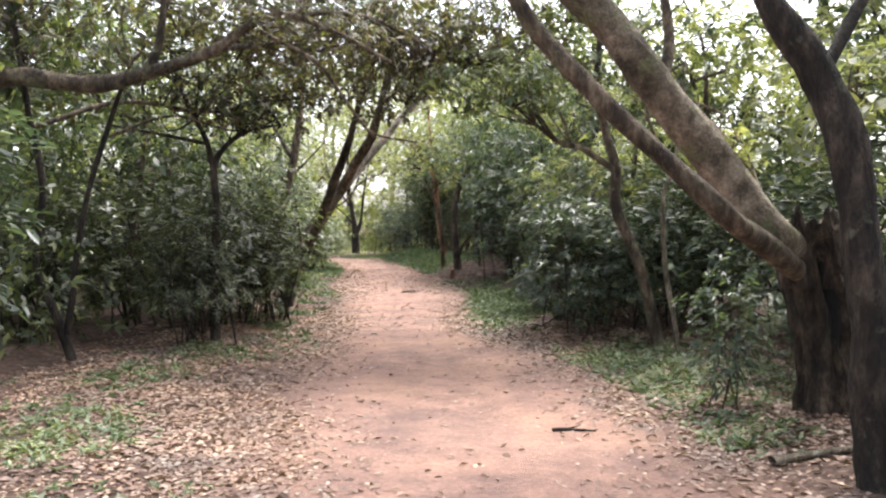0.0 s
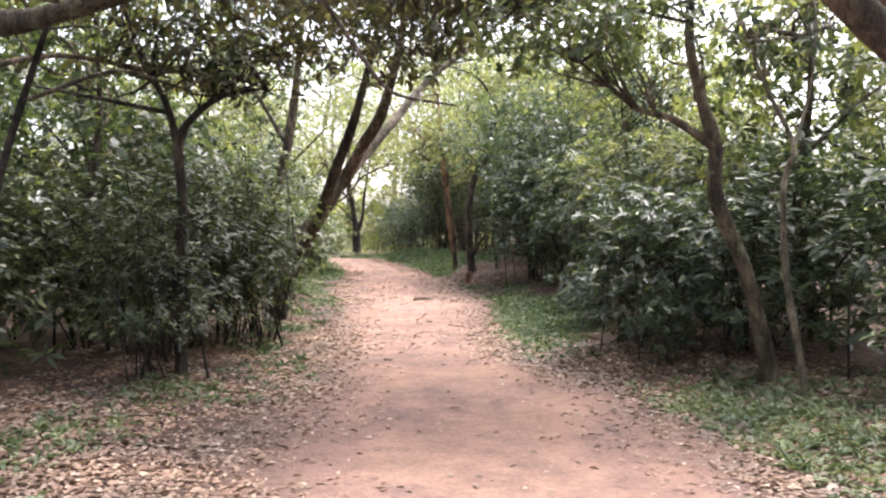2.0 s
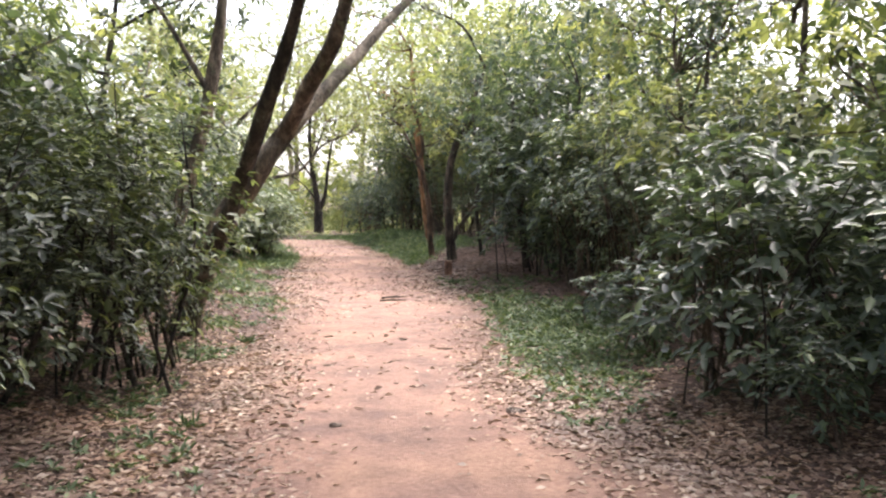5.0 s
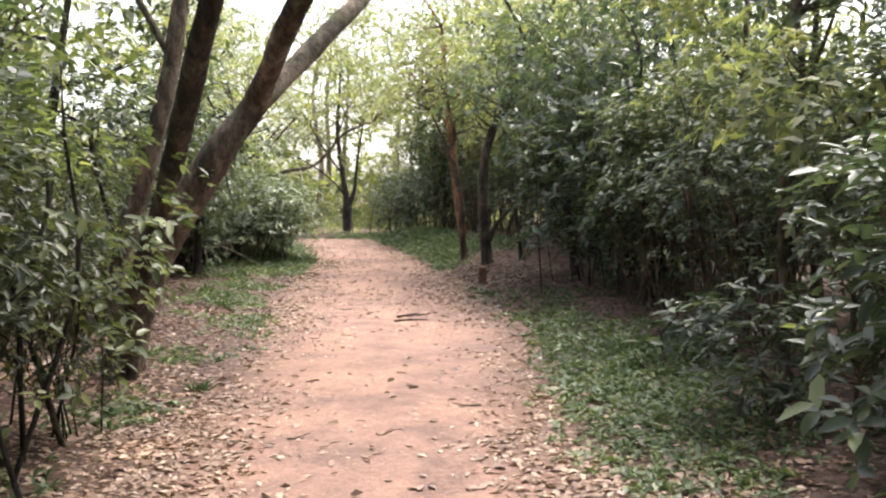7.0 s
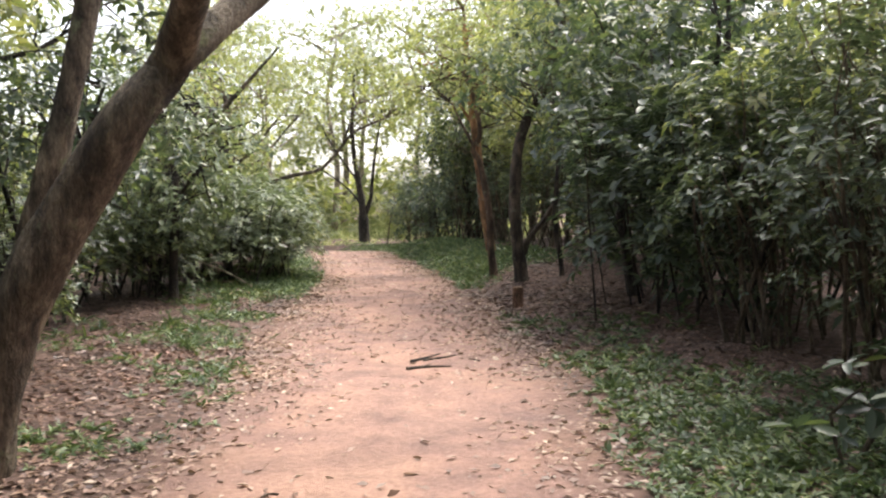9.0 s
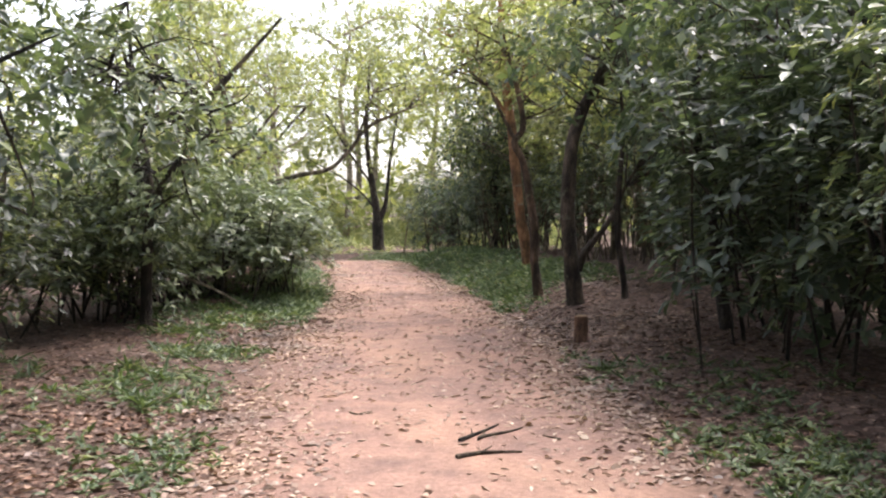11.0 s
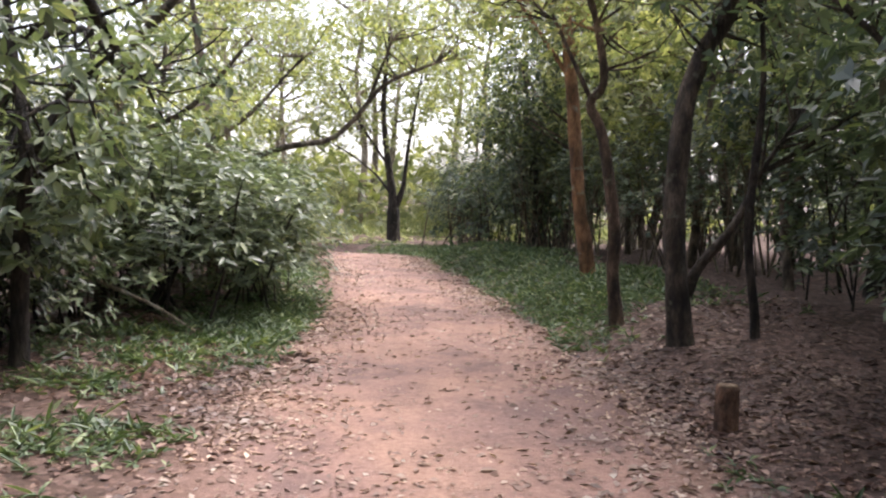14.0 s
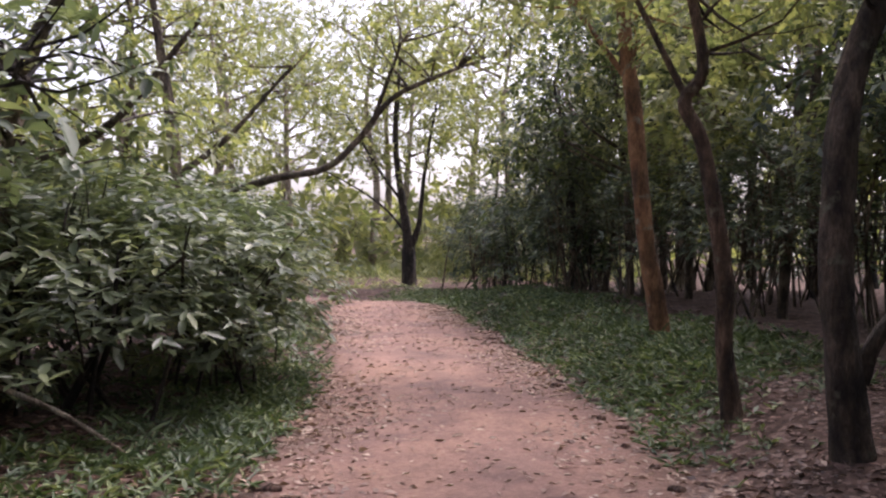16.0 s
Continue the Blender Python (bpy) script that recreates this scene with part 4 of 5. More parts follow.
# left of the later stretch: trunk in the bush, arching bough
tree("tree", "small tree with low spreading leafy branches", (-4.84, 24.85, tall(-4.84, 24.85)),
     [[(-4.86, 24.85, -0.2, 0.12), (-4.84, 24.85, 0.1, 0.085), (-4.8, 24.8, 0.8, 0.075), (-4.7, 24.7, 1.6, 0.06), (-4.9, 24.8, 2.6, 0.045), (-5.0, 24.9, 3.8, 0.02)],
      [(-4.72, 24.7, 1.4, 0.04), (-4.2, 24.3, 1.9, 0.03), (-3.7, 24.0, 2.2, 0.012)]],
     [((-4.2, 22.5, 2.6), (0.8, 0.8, 0.55), 110), ((-4.7, 24.6, 1.15), (0.85, 0.7, 0.5), 130), ((-4.5, 24.5, 1.7), (1.0, 0.9, 0.7), 170), ((-5.2, 24.8, 3.0), (1.3, 1.2, 0.9), 200), ((-4.0, 23.2, 2.3), (0.9, 0.9, 0.6), 110), ((-4.3, 25.9, 2.2), (1.0, 0.9, 0.65), 130)], BARK_DARK, LEAF_SAGE, 0.13, seed=17)
tree("tree", "tree with a long bough arching over the trail", (-5.5, 31.2, tall(-5.5, 31.2)),
     [[(-5.55, 31.2, -0.2, 0.16), (-5.5, 31.2, 0.1, 0.12), (-5.5, 31.2, 1.0, 0.1), (-5.6, 31.2, 2.4, 0.09), (-5.9, 31.3, 4.2, 0.05)],
      [(-5.5, 31.2, 1.4, 0.065), (-5.08, 31.1, 1.7, 0.06), (-4.37, 31, 1.95, 0.055), (-3.74, 31, 2.07, 0.052), (-3.36, 31, 2.38, 0.046), (-2.98, 31, 2.84, 0.036), (-2.52, 31, 3.07, 0.03), (-1.9, 31, 3.3, 0.012)],
      [(-3.2, 31, 2.55, 0.035), (-2.98, 31, 3.14, 0.025), (-2.84, 31, 3.5, 0.012)],
      [(-5.55, 31.2, 2.0, 0.05), (-4.9, 31.2, 2.5, 0.04), (-4.2, 31.3, 3.3, 0.015)]],
     [((-4.6, 31.3, 3.8), (1.5, 1.3, 0.8), 80), ((-2.4, 31.1, 3.7), (1.1, 1.0, 0.55), 110), ((-6.2, 31.4, 4.4), (1.6, 1.5, 1.0), 110)], BARK_BROWN, LEAF_LIGHT, 0.11, seed=18)
tree("tree", "leaning tree rising out of the bushes", (-5.4, 27.6, tall(-5.4, 27.6)),
     [[(-5.6, 27.6, -0.2, 0.12), (-5.5, 27.6, 0.2, 0.1), (-5.4, 27.5, 1.2, 0.085), (-5.2, 27.3, 2.2, 0.075), (-4.9, 27.1, 2.75, 0.07), (-4.4, 26.9, 3.2, 0.05), (-3.6, 26.8, 4.0, 0.02)],
      [(-5.3, 27.4, 1.8, 0.04), (-4.4, 27.1, 2.1, 0.035), (-3.7, 27.0, 2.8, 0.02)],
      [(-5.4, 27.5, 1.2, 0.05), (-5.6, 27.6, 2.6, 0.04), (-5.8, 27.7, 4.2, 0.02)]],
     [((-5.6, 27.4, 3.6), (1.1, 1.0, 0.6), 70), ((-5.2, 26.8, 2.3), (0.8, 0.7, 0.4), 80), ((-4.8, 28.2, 2.2), (1.0, 0.9, 0.4), 100)], BARK_BROWN, LEAF_LIGHT, 0.12, seed=19)

# the lone tree at the bend
tree("tree", "many-limbed tree with yellow-green leaves at the bend of the trail", (-4.75, 46.8, tall(-4.75, 46.8)),
     [[(-4.7, 46.8, -0.65, 0.46), (-4.74, 46.8, -0.35, 0.34), (-4.76, 46.8, 0.7, 0.27), (-4.8, 46.8, 1.3, 0.2), (-5.0, 46.8, 2.6, 0.14), (-5.15, 46.8, 4.2, 0.12), (-5.0, 46.8, 6.5, 0.05)],
      [(-4.72, 46.8, 0.8, 0.16), (-4.45, 46.8, 1.5, 0.11), (-4.28, 46.8, 3.0, 0.08), (-3.9, 46.8, 5.2, 0.03)],
      [(-4.8, 46.8, 1.2, 0.06), (-5.3, 46.8, 1.85, 0.05), (-6.2, 46.8, 2.55, 0.035), (-7.4, 46.9, 3.2, 0.02)],
      [(-4.95, 46.8, 2.2, 0.06), (-5.8, 46.8, 3.4, 0.06), (-6.6, 46.8, 4.8, 0.03)]],
     [((-4.9, 46.9, 6.4), (2.6, 2.2, 1.5), 240), ((-3.6, 46.9, 5.0), (2.0, 1.8, 1.4), 200), ((-6.8, 46.9, 4.6), (2.0, 1.8, 1.2), 190), ((-5.3, 46.2, 3.4), (1.8, 1.0, 0.8), 90)], BARK_DARK, LEAF_LIGHT, 0.2, seed=20, fine=False, slim=0.75)


# ---- the wood behind ----
def wood_tree(seed, h, mat, bark, lean):
    g = np.random.default_rng(seed)
    top = np.array([lean, 0.1, h])
    line = [(0, 0, -0.25, 0.17), (0.0, 0.0, 0.05, 0.12)]
    for f in (0.3, 0.6, 0.85, 1.0):
        line.append((*(top * f + np.r_[g.normal(0, 0.12, 2), 0]), 0.11 * (1.05 - f) + 0.015))
    stems, crowns = [line], [((top[0], top[1], h), (1.6, 1.6, 1.1), 130)]
    for s in range(5):
        f, ang = g.uniform(0.28, 0.75), g.uniform(0, 6.3)
        b = top * f
        e = b + np.array([math.cos(ang) * 1.5, math.sin(ang) * 1.5, g.uniform(0.4, 1.5)])
        stems.append([(*b, 0.05), (*((b + e) / 2 + g.normal(0, 0.15, 3)), 0.035), (*e, 0.012)])
        crowns.append((tuple(e), (1.3, 1.3, 0.85), 85))
    return tree("tree", "", (0, 0, 0), stems, crowns, bark, mat, 0.2, 6, seed, 8, False)


WOOD = [wood_tree(31, 5.6, LEAF_MID, BARK_BROWN, 0.3), wood_tree(32, 6.6, LEAF_MID, BARK_DARK, -0.6), wood_tree(33, 5.0, LEAF_DARK, BARK_DARK, 0.6), wood_tree(34, 7.2, LEAF_LIGHT, BARK_BROWN, 0.2), wood_tree(35, 6.0, LEAF_LIGHT, BARK_BROWN, -0.4)]


def tall_tree(seed, h):
    g = np.random.default_rng(seed)
    line = [(0, 0, -0.3, 0.3), (0, 0, 0.1, 0.22)] + [(*g.normal(0, 0.2, 2), h * f, 0.2 * (1.05 - f) + 0.02) for f in (0.3, 0.6, 0.85, 1.0)]
    stems, crowns = [line], [((0, 0, h), (1.8, 1.8, 1.1), 150)]
    for k in range(8):
        f, ang = 0.38 + 0.07 * k, k * 2.4
        b = np.array([0, 0, h * f])
        e = b + np.array([math.cos(ang) * 2.4, math.sin(ang) * 2.4, g.uniform(0.6, 1.6)])
        stems.append([(*b, 0.08), (*((b + e) / 2 + g.normal(0, 0.25, 3)), 0.05), (*e, 0.015)])
        crowns.append((tuple(e), (1.6, 1.6, 0.9), 130))
    # Pale bark puts distance haze into the colour of these far trunks.
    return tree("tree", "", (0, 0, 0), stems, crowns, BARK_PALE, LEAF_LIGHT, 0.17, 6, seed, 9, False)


TALL_WOOD = [tall_tree(41, 9.5), tall_tree(42, 10.5)]
FRONT = [(4, 3.5, 15.2, 0.75), (4, 3.9, 19.2, 0.8), (2, 2.9, 22.6, 0.8), (1, 3.6, 25.2, 0.8), (4, 2.4, 29.6, 0.75), (3, 1.9, 32.8, 0.8), (4, 1.3, 35.8, 0.7), (4, 0.3, 39.6, 0.7), (4, -1.9, 44.4, 0.65),
         (4, 3.9, 12.6, 0.8), (0, -4.9, 13.6, 0.8), (2, -5.6, 15.8, 0.95), (1, -5.6, 20.6, 0.9), (3, -7.4, 34.0, 0.85), (4, -2.2, 55, 1.0), (4, -15.5, 48.5, 0.8),
         (2, 1.9, 24.4, 0.8), (3, 3.6, 20.8, 0.75), (4, 3.2, 27.0, 0.8), (4, 2.8, 33.6, 1.05), (3, 3.6, 36.4, 1.1), (0, 4.4, 31.4, 1.1), (3, 2.6, 42.0, 1.1), (2, 5.2, 34.8, 1.2), (2, 3.4, 29.6, 1.0), (2, 3.6, 24.3, 1.0), (4, 2.0, 37.6, 1.1), (4, 1.2, 42.6, 1.1), (0, 4.2, 38.6, 1.3), (0, 4.4, 43.6, 1.3), (0, 0.4, 36.2, 0.8), (0, -0.2, 41.2, 0.85), (1, -0.5, 38.0, 0.72), (0, 1.5, 39.4, 0.95), (3, 5.2, 9.4, 0.8), (4, 6.2, 11.8, 0.9), (3, 4.2, 6.2, 0.75)]
for k, (which, x, y, s) in enumerate(FRONT):
    put(WOOD[which], x, y, k * 77, (s, s), "slim woodland tree with a light leafy crown" if which in (0, 3, 4) else "slim dark woodland tree with evergreen leaves", "tree", "trees of the wood")
TALL = [(0.8, 46, 1.0), (-7.6, 57, 1.1), (-2.2, 59, 1.2), (-13, 54, 1.05), (3.2, 50, 1.1), (-15, 61, 1.2), (-8.6, 67, 1.35), (-4.0, 69, 1.35), (-17, 66, 1.3), (-11.0, 41.5, 0.85), (2, 40, 0.9), (1.5, 64, 1.3), (-9.4, 50.5, 0.8), (-6.6, 62.5, 1.1), (-11.5, 58, 1.0)]
for k, (x, y, s) in enumerate(TALL):
    put(TALL_WOOD[k % 2], x, y, k * 101, (s, s), "tall tree with a high airy yellow-green crown and haze-paled trunk", "tree", "tall trees beyond the bend")
spots, count = [f[1:3] for f in FRONT] + [f[:2] for f in TALL], 0
while count < 36:
    x, y = rng.uniform(-17, 16), rng.uniform(-9, 66)
    ratio, out = trail_ratio(x, y)
    if out[0] < 2.6 or (y > 36 and -16 < x < 1.0) or (y > 20 and x < -3 and x > -9) or (abs(x + 4.7) < 2.5 and y > 40) or (min(math.hypot(x - u, y - v) for u, v in spots) < 1.9):
        continue
    spots.append((x, y))
    count += 1
    which = (3, 4)[int(rng.integers(2))] if y > 46 else (int(rng.integers(3)) if x > 0 else ((0, 1, 3, 4) if y < 20 else (3, 4, 3, 4))[int(rng.integers(4))])
    s = rng.uniform(0.8, 1.3)
    put(WOOD[which], x, y, rng.uniform(0, 360), (s, s), "slim woodland tree with a light leafy crown" if which in (0, 3, 4) else "slim dark woodland tree with evergreen leaves", "tree", "trees of the wood")
for model in (*WOOD, *TALL_WOOD):
    drop_model(model)

# far woods all round
g = np.random.default_rng(77)
n = 4200
ang = g.uniform(0, 2 * np.pi, n)
dist = g.uniform(26, 46, n)
fx, fy = np.cos(ang) * dist * 0.8, 22 + np.sin(ang) * dist * 1.25
fz = g.uniform(0, 1, n) ** 1.2 * (5.0 + 1.5 * np.sin(ang * 9) + np.sin(ang * 23))
# The northern half takes the pale leaf, so its glare sits in the colour.
for name, keep, mat, label in (("far_woods", fy < 40, LEAF_MID, "green far woods closing the place all round"), ("bright_far_woods", (fy >= 40) & (fz < 4.6), LEAF_LIGHT, "yellow-green far woods beyond the clearing, leaves paled as if in glare")):
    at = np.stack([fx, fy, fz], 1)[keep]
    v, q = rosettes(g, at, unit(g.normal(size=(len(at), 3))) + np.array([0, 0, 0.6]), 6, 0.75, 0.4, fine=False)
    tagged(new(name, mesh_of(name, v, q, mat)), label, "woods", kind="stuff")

# dry meadow beyond the bend; its brightness is put into the pale grass colour
x, y = g.uniform(-22, 4, 9000), g.uniform(45.5, 72, 9000)
_, out = trail_ratio(x, y)
ok = (out > 0.3) & ~((x > -4.2) & (y < 49))
x, y = x[ok], y[ok]
at = np.stack([x, y, height(x, y)], 1)
near = y < 51
v, q = joined([rosettes(g, at[near], np.array([[0, 0, 1.0]]) + 0.3 * g.normal(size=(near.sum(), 3)), 6, 0.17, 0.2, (0.2, 1.1), False, 0.05, 0.02, 0.2),
               rosettes(g, at[~near], np.array([[0, 0, 1.0]]) + 0.2 * g.normal(size=((~near).sum(), 3)), 5, 0.5, 0.14, (0.4, 1.2), False, 0.05, 0.02, 0.2)])
tagged(new("meadow_grass", mesh_of("meadow_grass", v, q, STRAW)), "pale dry grass of a bright clearing", "grass", kind="stuff")

# thicket between the trunks, too dense to count
for name, x0, x1, y0, y1, n, mat, label in (("thicket_right", 2.6, 9, 6, 31, 5600, LEAF_DARK, "dark evergreen thicket between the trunks"), ("thicket_left", -11, -4.2, 7, 24, 4500, LEAF_MID, "green thicket between the trunks")):
    x, y = g.uniform(x0, x1, n * 4), g.uniform(y0, y1, n * 4)
    z = g.uniform(0, 1, n * 4) ** 1.1 * 4.2
    _, out = trail_ratio(x, y)
    f = np.sin(x * 1.9 + y) + np.sin(y * 1.7 - z) + np.sin(z * 2.3 + x)
    ok = (out > 2.3 + 0.3 * f) & ((x < 0) | (z < 2.3) | (y < 12) | (y > 23)) & (f > -0.4 + 0.25 * np.maximum(z - 2, 0))
    at = np.stack([x, y, height(x, y) + 0.1 + z], 1)[ok][:n]
    v, q = rosettes(g, at, unit(g.normal(size=(len(at), 3))) + np.array([0, 0, 0.9]), 6, 0.18, 0.36, fine=False)
    tagged(new(name, mesh_of(name, v, q, mat)), label, "thicket", kind="stuff")

# ---- ground cover ----
g = np.random.default_rng(5)


def scatter(n, x0, x1, y0, y1):
    return g.uniform(x0, x1, n), g.uniform(y0, y1, n)


def on_ground(x, y, lift=0.0):
    return np.stack([x, y, height(x, y) + lift], 1)


def field(x, y, s, ph):
    return np.sin(x * s + ph) * np.sin(y * s * 0.8 + ph * 2) + 0.6 * np.sin((x + y) * s * 1.7 + ph * 3) + 0.4 * np.sin((x - y) * s * 3.1)


# low herbs and grass: thick in patches on the verges
PATCHES = [(2.2, 10.2, 0.8, 0.8), (1.9, 9.2, 0.9, 1.6), (2.7, 8.6, 0.9, 1.4), (1.0, 14.8, 0.55, 2.0), (0.95, 17.2, 0.5, 1.6), (1.6, 15.8, 0.7, 1.5), (-2.6, 19.8, 0.6, 0.6), (-3.5, 21.7, 0.6, 0.6), (-3.2, 21.1, 0.45, 0.35), (-2.9, 17.4, 0.5, 0.4), (-3.6, 23.2, 0.6, 0.5), (-4.2, 24.4, 0.5, 0.4), (-3.8, 27.2, 0.8, 1.6),
           (-4.4, 25.9, 1.0, 0.9), (-4.1, 29.5, 0.7, 2.0), (-4.9, 33, 0.8, 2.6), (-0.4, 28.8, 0.8, 1.6), (0.1, 30.8, 1.2, 1.8), (-0.8, 33.6, 1.0, 2.4), (-1.8, 37, 1.0, 2.4), (-3.0, 40.5, 1.0, 2.4), (-2.7, 25.0, 0.35, 0.3),
           (-2.9, 10.5, 0.5, 0.6), (-3.1, 8.6, 0.5, 0.6), (-2.6, 13.3, 0.25, 0.7), (-2.7, 15.4, 0.4, 0.6), (2.3, 6.6, 0.5, 0.6), (-3.7, 36.5, 0.3, 0.3), (0.9, 20.0, 0.4, 1.2), (-2.9, 6.5, 0.6, 1.0), (-6.0, 37, 0.8, 2.0), (-3.6, 43.6, 1.2, 1.6), (-4.0, 46.2, 1.4, 1.0), (-2.2, 44.2, 1.0, 1.5), (-8.5, 40.6, 1.2, 1.0), (1.2, 16.5, 0.6, 1.8), (1.1, 18.8, 0.5, 1.2), (1.7, 17.6, 0.6, 1.4), (-0.2, 29.8, 0.7, 1.6), (-1.2, 35.2, 0.7, 2.0), (-2.3, 39.0, 0.8, 2.0), (-3.6, 27.0, 0.5, 1.0), (0.5, 29.6, 0.9, 1.2), (-0.6, 31.8, 0.9, 1.4), (-3.7, 28.4, 0.5, 1.2)]
xs, ys = [], []
for px, py, rx, ry in PATCHES:
    k = int(rx * ry * 500)
    r, th = np.sqrt(g.uniform(0, 1, k)) * (1 + 0.25 * g.normal(size=k)), g.uniform(0, 6.3, k)
    xs.append(px + rx * r * np.cos(th))
    ys.append(py + ry * r * np.sin(th))
x, y = scatter(30000, -9, 5, 2, 50)
ok = (field(x, y, 1.1, 0.7) > 0.55) & ~((x < -2) & (y > 22.2) & (y < 25.6) & (g.uniform(0, 1, len(x)) < 0.3))
xs.append(x[ok]), ys.append(y[ok])
x, y = np.concatenate(xs), np.concatenate(ys)
ratio, out = trail_ratio(x, y)
ok = (out > -0.05 + 0.3 * g.uniform(0, 1, len(x)) ** 2) & (out < 2.6)
x, y = x[ok], y[ok]
at = on_ground(x, y, 0.01)
first = at[:, 1] + g.normal(0, 0.8, len(at)) < 12
v, q = rosettes(g, at[first], np.array([[0, 0, 1.0]]) + 0.25 * g.normal(size=(first.sum(), 3)), 6, 0.075, 0.32, (0.0, 0.9), False, 0.1, 0.01, 0.25)
tagged(new("pale_verge_herbs", mesh_of("pale_verge_herbs", v, q, HERB_PALE)), "low grey-green herbs and grass on the trail's verges", "herbs", kind="stuff")
at = at[~first]
early = at[:, 1] < 21
at_grass = at[~early][::4]
tufts = [rosettes(g, at[early], np.array([[0, 0, 1.0]]) + 0.25 * g.normal(size=(early.sum(), 3)), 6, 0.075, 0.34, (0.0, 0.9), False, 0.1, 0.01, 0.25),
         rosettes(g, at[~early], np.array([[0, 0, 1.0]]) + 0.3 * g.normal(size=((~early).sum(), 3)), 5, 0.085, 0.3, (0.0, 0.9), False, 0.1, 0.01, 0.25),
         rosettes(g, at_grass, np.array([[0, 0, 1.0]]) + 0.3 * g.normal(size=(len(at_grass), 3)), 4, 0.15, 0.16, (0.2, 1.0), True, 0.15, 0.01, 0.4)]
tagged(new("verge_herbs", mesh_of("verge_herbs", *joined(tufts), HERB)), "low green herbs and grass on the trail's verges", "herbs", kind="stuff")

# fallen leaves: thin in the middle of the trail, thick at its sides
x, y = scatter(740000, -6.2, 4.6, -4, 42)
ratio, out = trail_ratio(x, y)
want = np.where(ratio < 1, np.where(y > 19, 0.055, 0.02) + 0.75 * np.clip(ratio - 0.3, 0, 1) ** 1.3, np.clip(0.8 - 0.16 * out, 0.12, 1))
want = want * np.clip(0.75 + 0.45 * field(x, y, 0.9, 2.1), 0.15, 1.3) * np.where(y > 19, 1.7, 1.2)
want = want * np.where((y < 15) & (out > -0.4), 2.0, 1.0) * np.where((y > 16) & (out > 0.3), 0.8, 1.0) * np.where((y > 14) & (y < 21) & (x > 0.5), 0.5, 1.0)
want = want * np.clip((y + 4) / 5, 0, 1) * np.clip((2.9 - out) / 1.2, 0, 1)
ok = g.uniform(0, 1, len(x)) < want * 0.62
x, y = x[ok], y[ok]
at = on_ground(x, y, 0.006)
th = g.uniform(0, 6.3, len(x))
way = np.stack([np.cos(th), np.sin(th), g.normal(0.06, 0.14, len(x))], 1)
size = g.uniform(0.035, 0.085, len(x))
face = np.array([[0, 0, 1.0]]) + 0.3 * g.normal(size=(len(x), 3))
broad = size * g.uniform(0.35, 0.55, len(x))
_, out = trail_ratio(x, y)
# Past about y 17, leaves outside the trail's edge get the darker rust tone.
off_trail = (y + g.normal(0, 1.0, len(x)) > 17) & (out + g.normal(0, 0.12, len(x)) > 0.12)
for name, pick, mat, label in (("leaf_litter", ~off_trail, DRY_LEAF, "dry pale brown fallen leaves scattered over the trail"), ("damp_leaf_litter", off_trail, RUST_LITTER, "darker rust-brown fallen leaves under the bushes")):
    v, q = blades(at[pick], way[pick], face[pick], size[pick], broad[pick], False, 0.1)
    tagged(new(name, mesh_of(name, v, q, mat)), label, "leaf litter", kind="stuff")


# ---- small things on the ground ----
def branch(name, label, line, bark=BARK_BROWN, seed=0, twigs=()):
    b = np.array(line[0][:3])
    root = new(name)
    root.location = b
    v, q = tube([(x - b[0], y - b[1], z - b[2], r) for x, y, z, r in line], 7, 0.08, 0.14, seed)
    part("stem", mesh_of("stem", v, q, bark), root)
    for k, tw in enumerate(twigs):
        v, q = tube([(x - b[0], y - b[1], z - b[2], r) for x, y, z, r in tw], 5, 0.08, 0.14, seed + k)
        part("side_twig", mesh_of("side_twig", v, q, bark), root)
    return tagged(root, label, "branch")


def lying(name, label, x, y, length, turn, r, bark=BARK_BROWN, seed=0):
    c, s = math.cos(radians(turn)), math.sin(radians(turn))
    gg = np.random.default_rng(seed)
    line = []
    for f in (0, 0.35, 0.7, 1):
        u, w = x + c * length * f + gg.normal(0, 0.03) * s, y + s * length * f + gg.normal(0, 0.03) * c
        line.append((u, w, tall(u, w) + r * 0.8, r * (1.1 - 0.7 * f)))
    side = [(*line[1][:3], r * 0.5), (line[1][0] + c * 0.1 - s * 0.07, line[1][1] + s * 0.1 + c * 0.07, line[1][2] + 0.015, r * 0.2)]
    return branch(name, label, line, bark, seed, [side])


branch("fallen_branch", "bare grey branch lying slanted from the bushes onto the herbs", [(-5.75, 26.3, 0.82, 0.022), (-5.0, 26.5, 0.42, 0.02), (-4.5, 26.58, 0.19, 0.016), (-4.05, 26.6, tall(-4.05, 26.6) + 0.01, 0.009)], BARK_PALE, 3)
lying("stick", "short dark stick lying on the trail", 0.85, 6.75, 0.34, -12, 0.016, BARK_DARK, 4)
lying("stick", "thin brown stick lying on the trail", -0.95, 19.85, 0.42, 20, 0.014, BARK_BROWN, 5)
lying("stick", "thin forked stick lying across the trail", -0.85, 20.2, 0.45, 48, 0.013, BARK_BROWN, 6)
lying("stick", "crooked dark stick lying on the trail", -0.95, 20.2, 0.5, 60, 0.014, BARK_DARK, 7)
lying("fallen_branch", "bleached branch lying beside the dark tree", 2.2, 5.75, 0.9, 8, 0.035, BARK_PALE, 8)
lying("fallen_branch", "thin bleached branch caught beside the split stump", 2.25, 6.3, 0.7, 14, 0.016, BARK_PALE, 9)
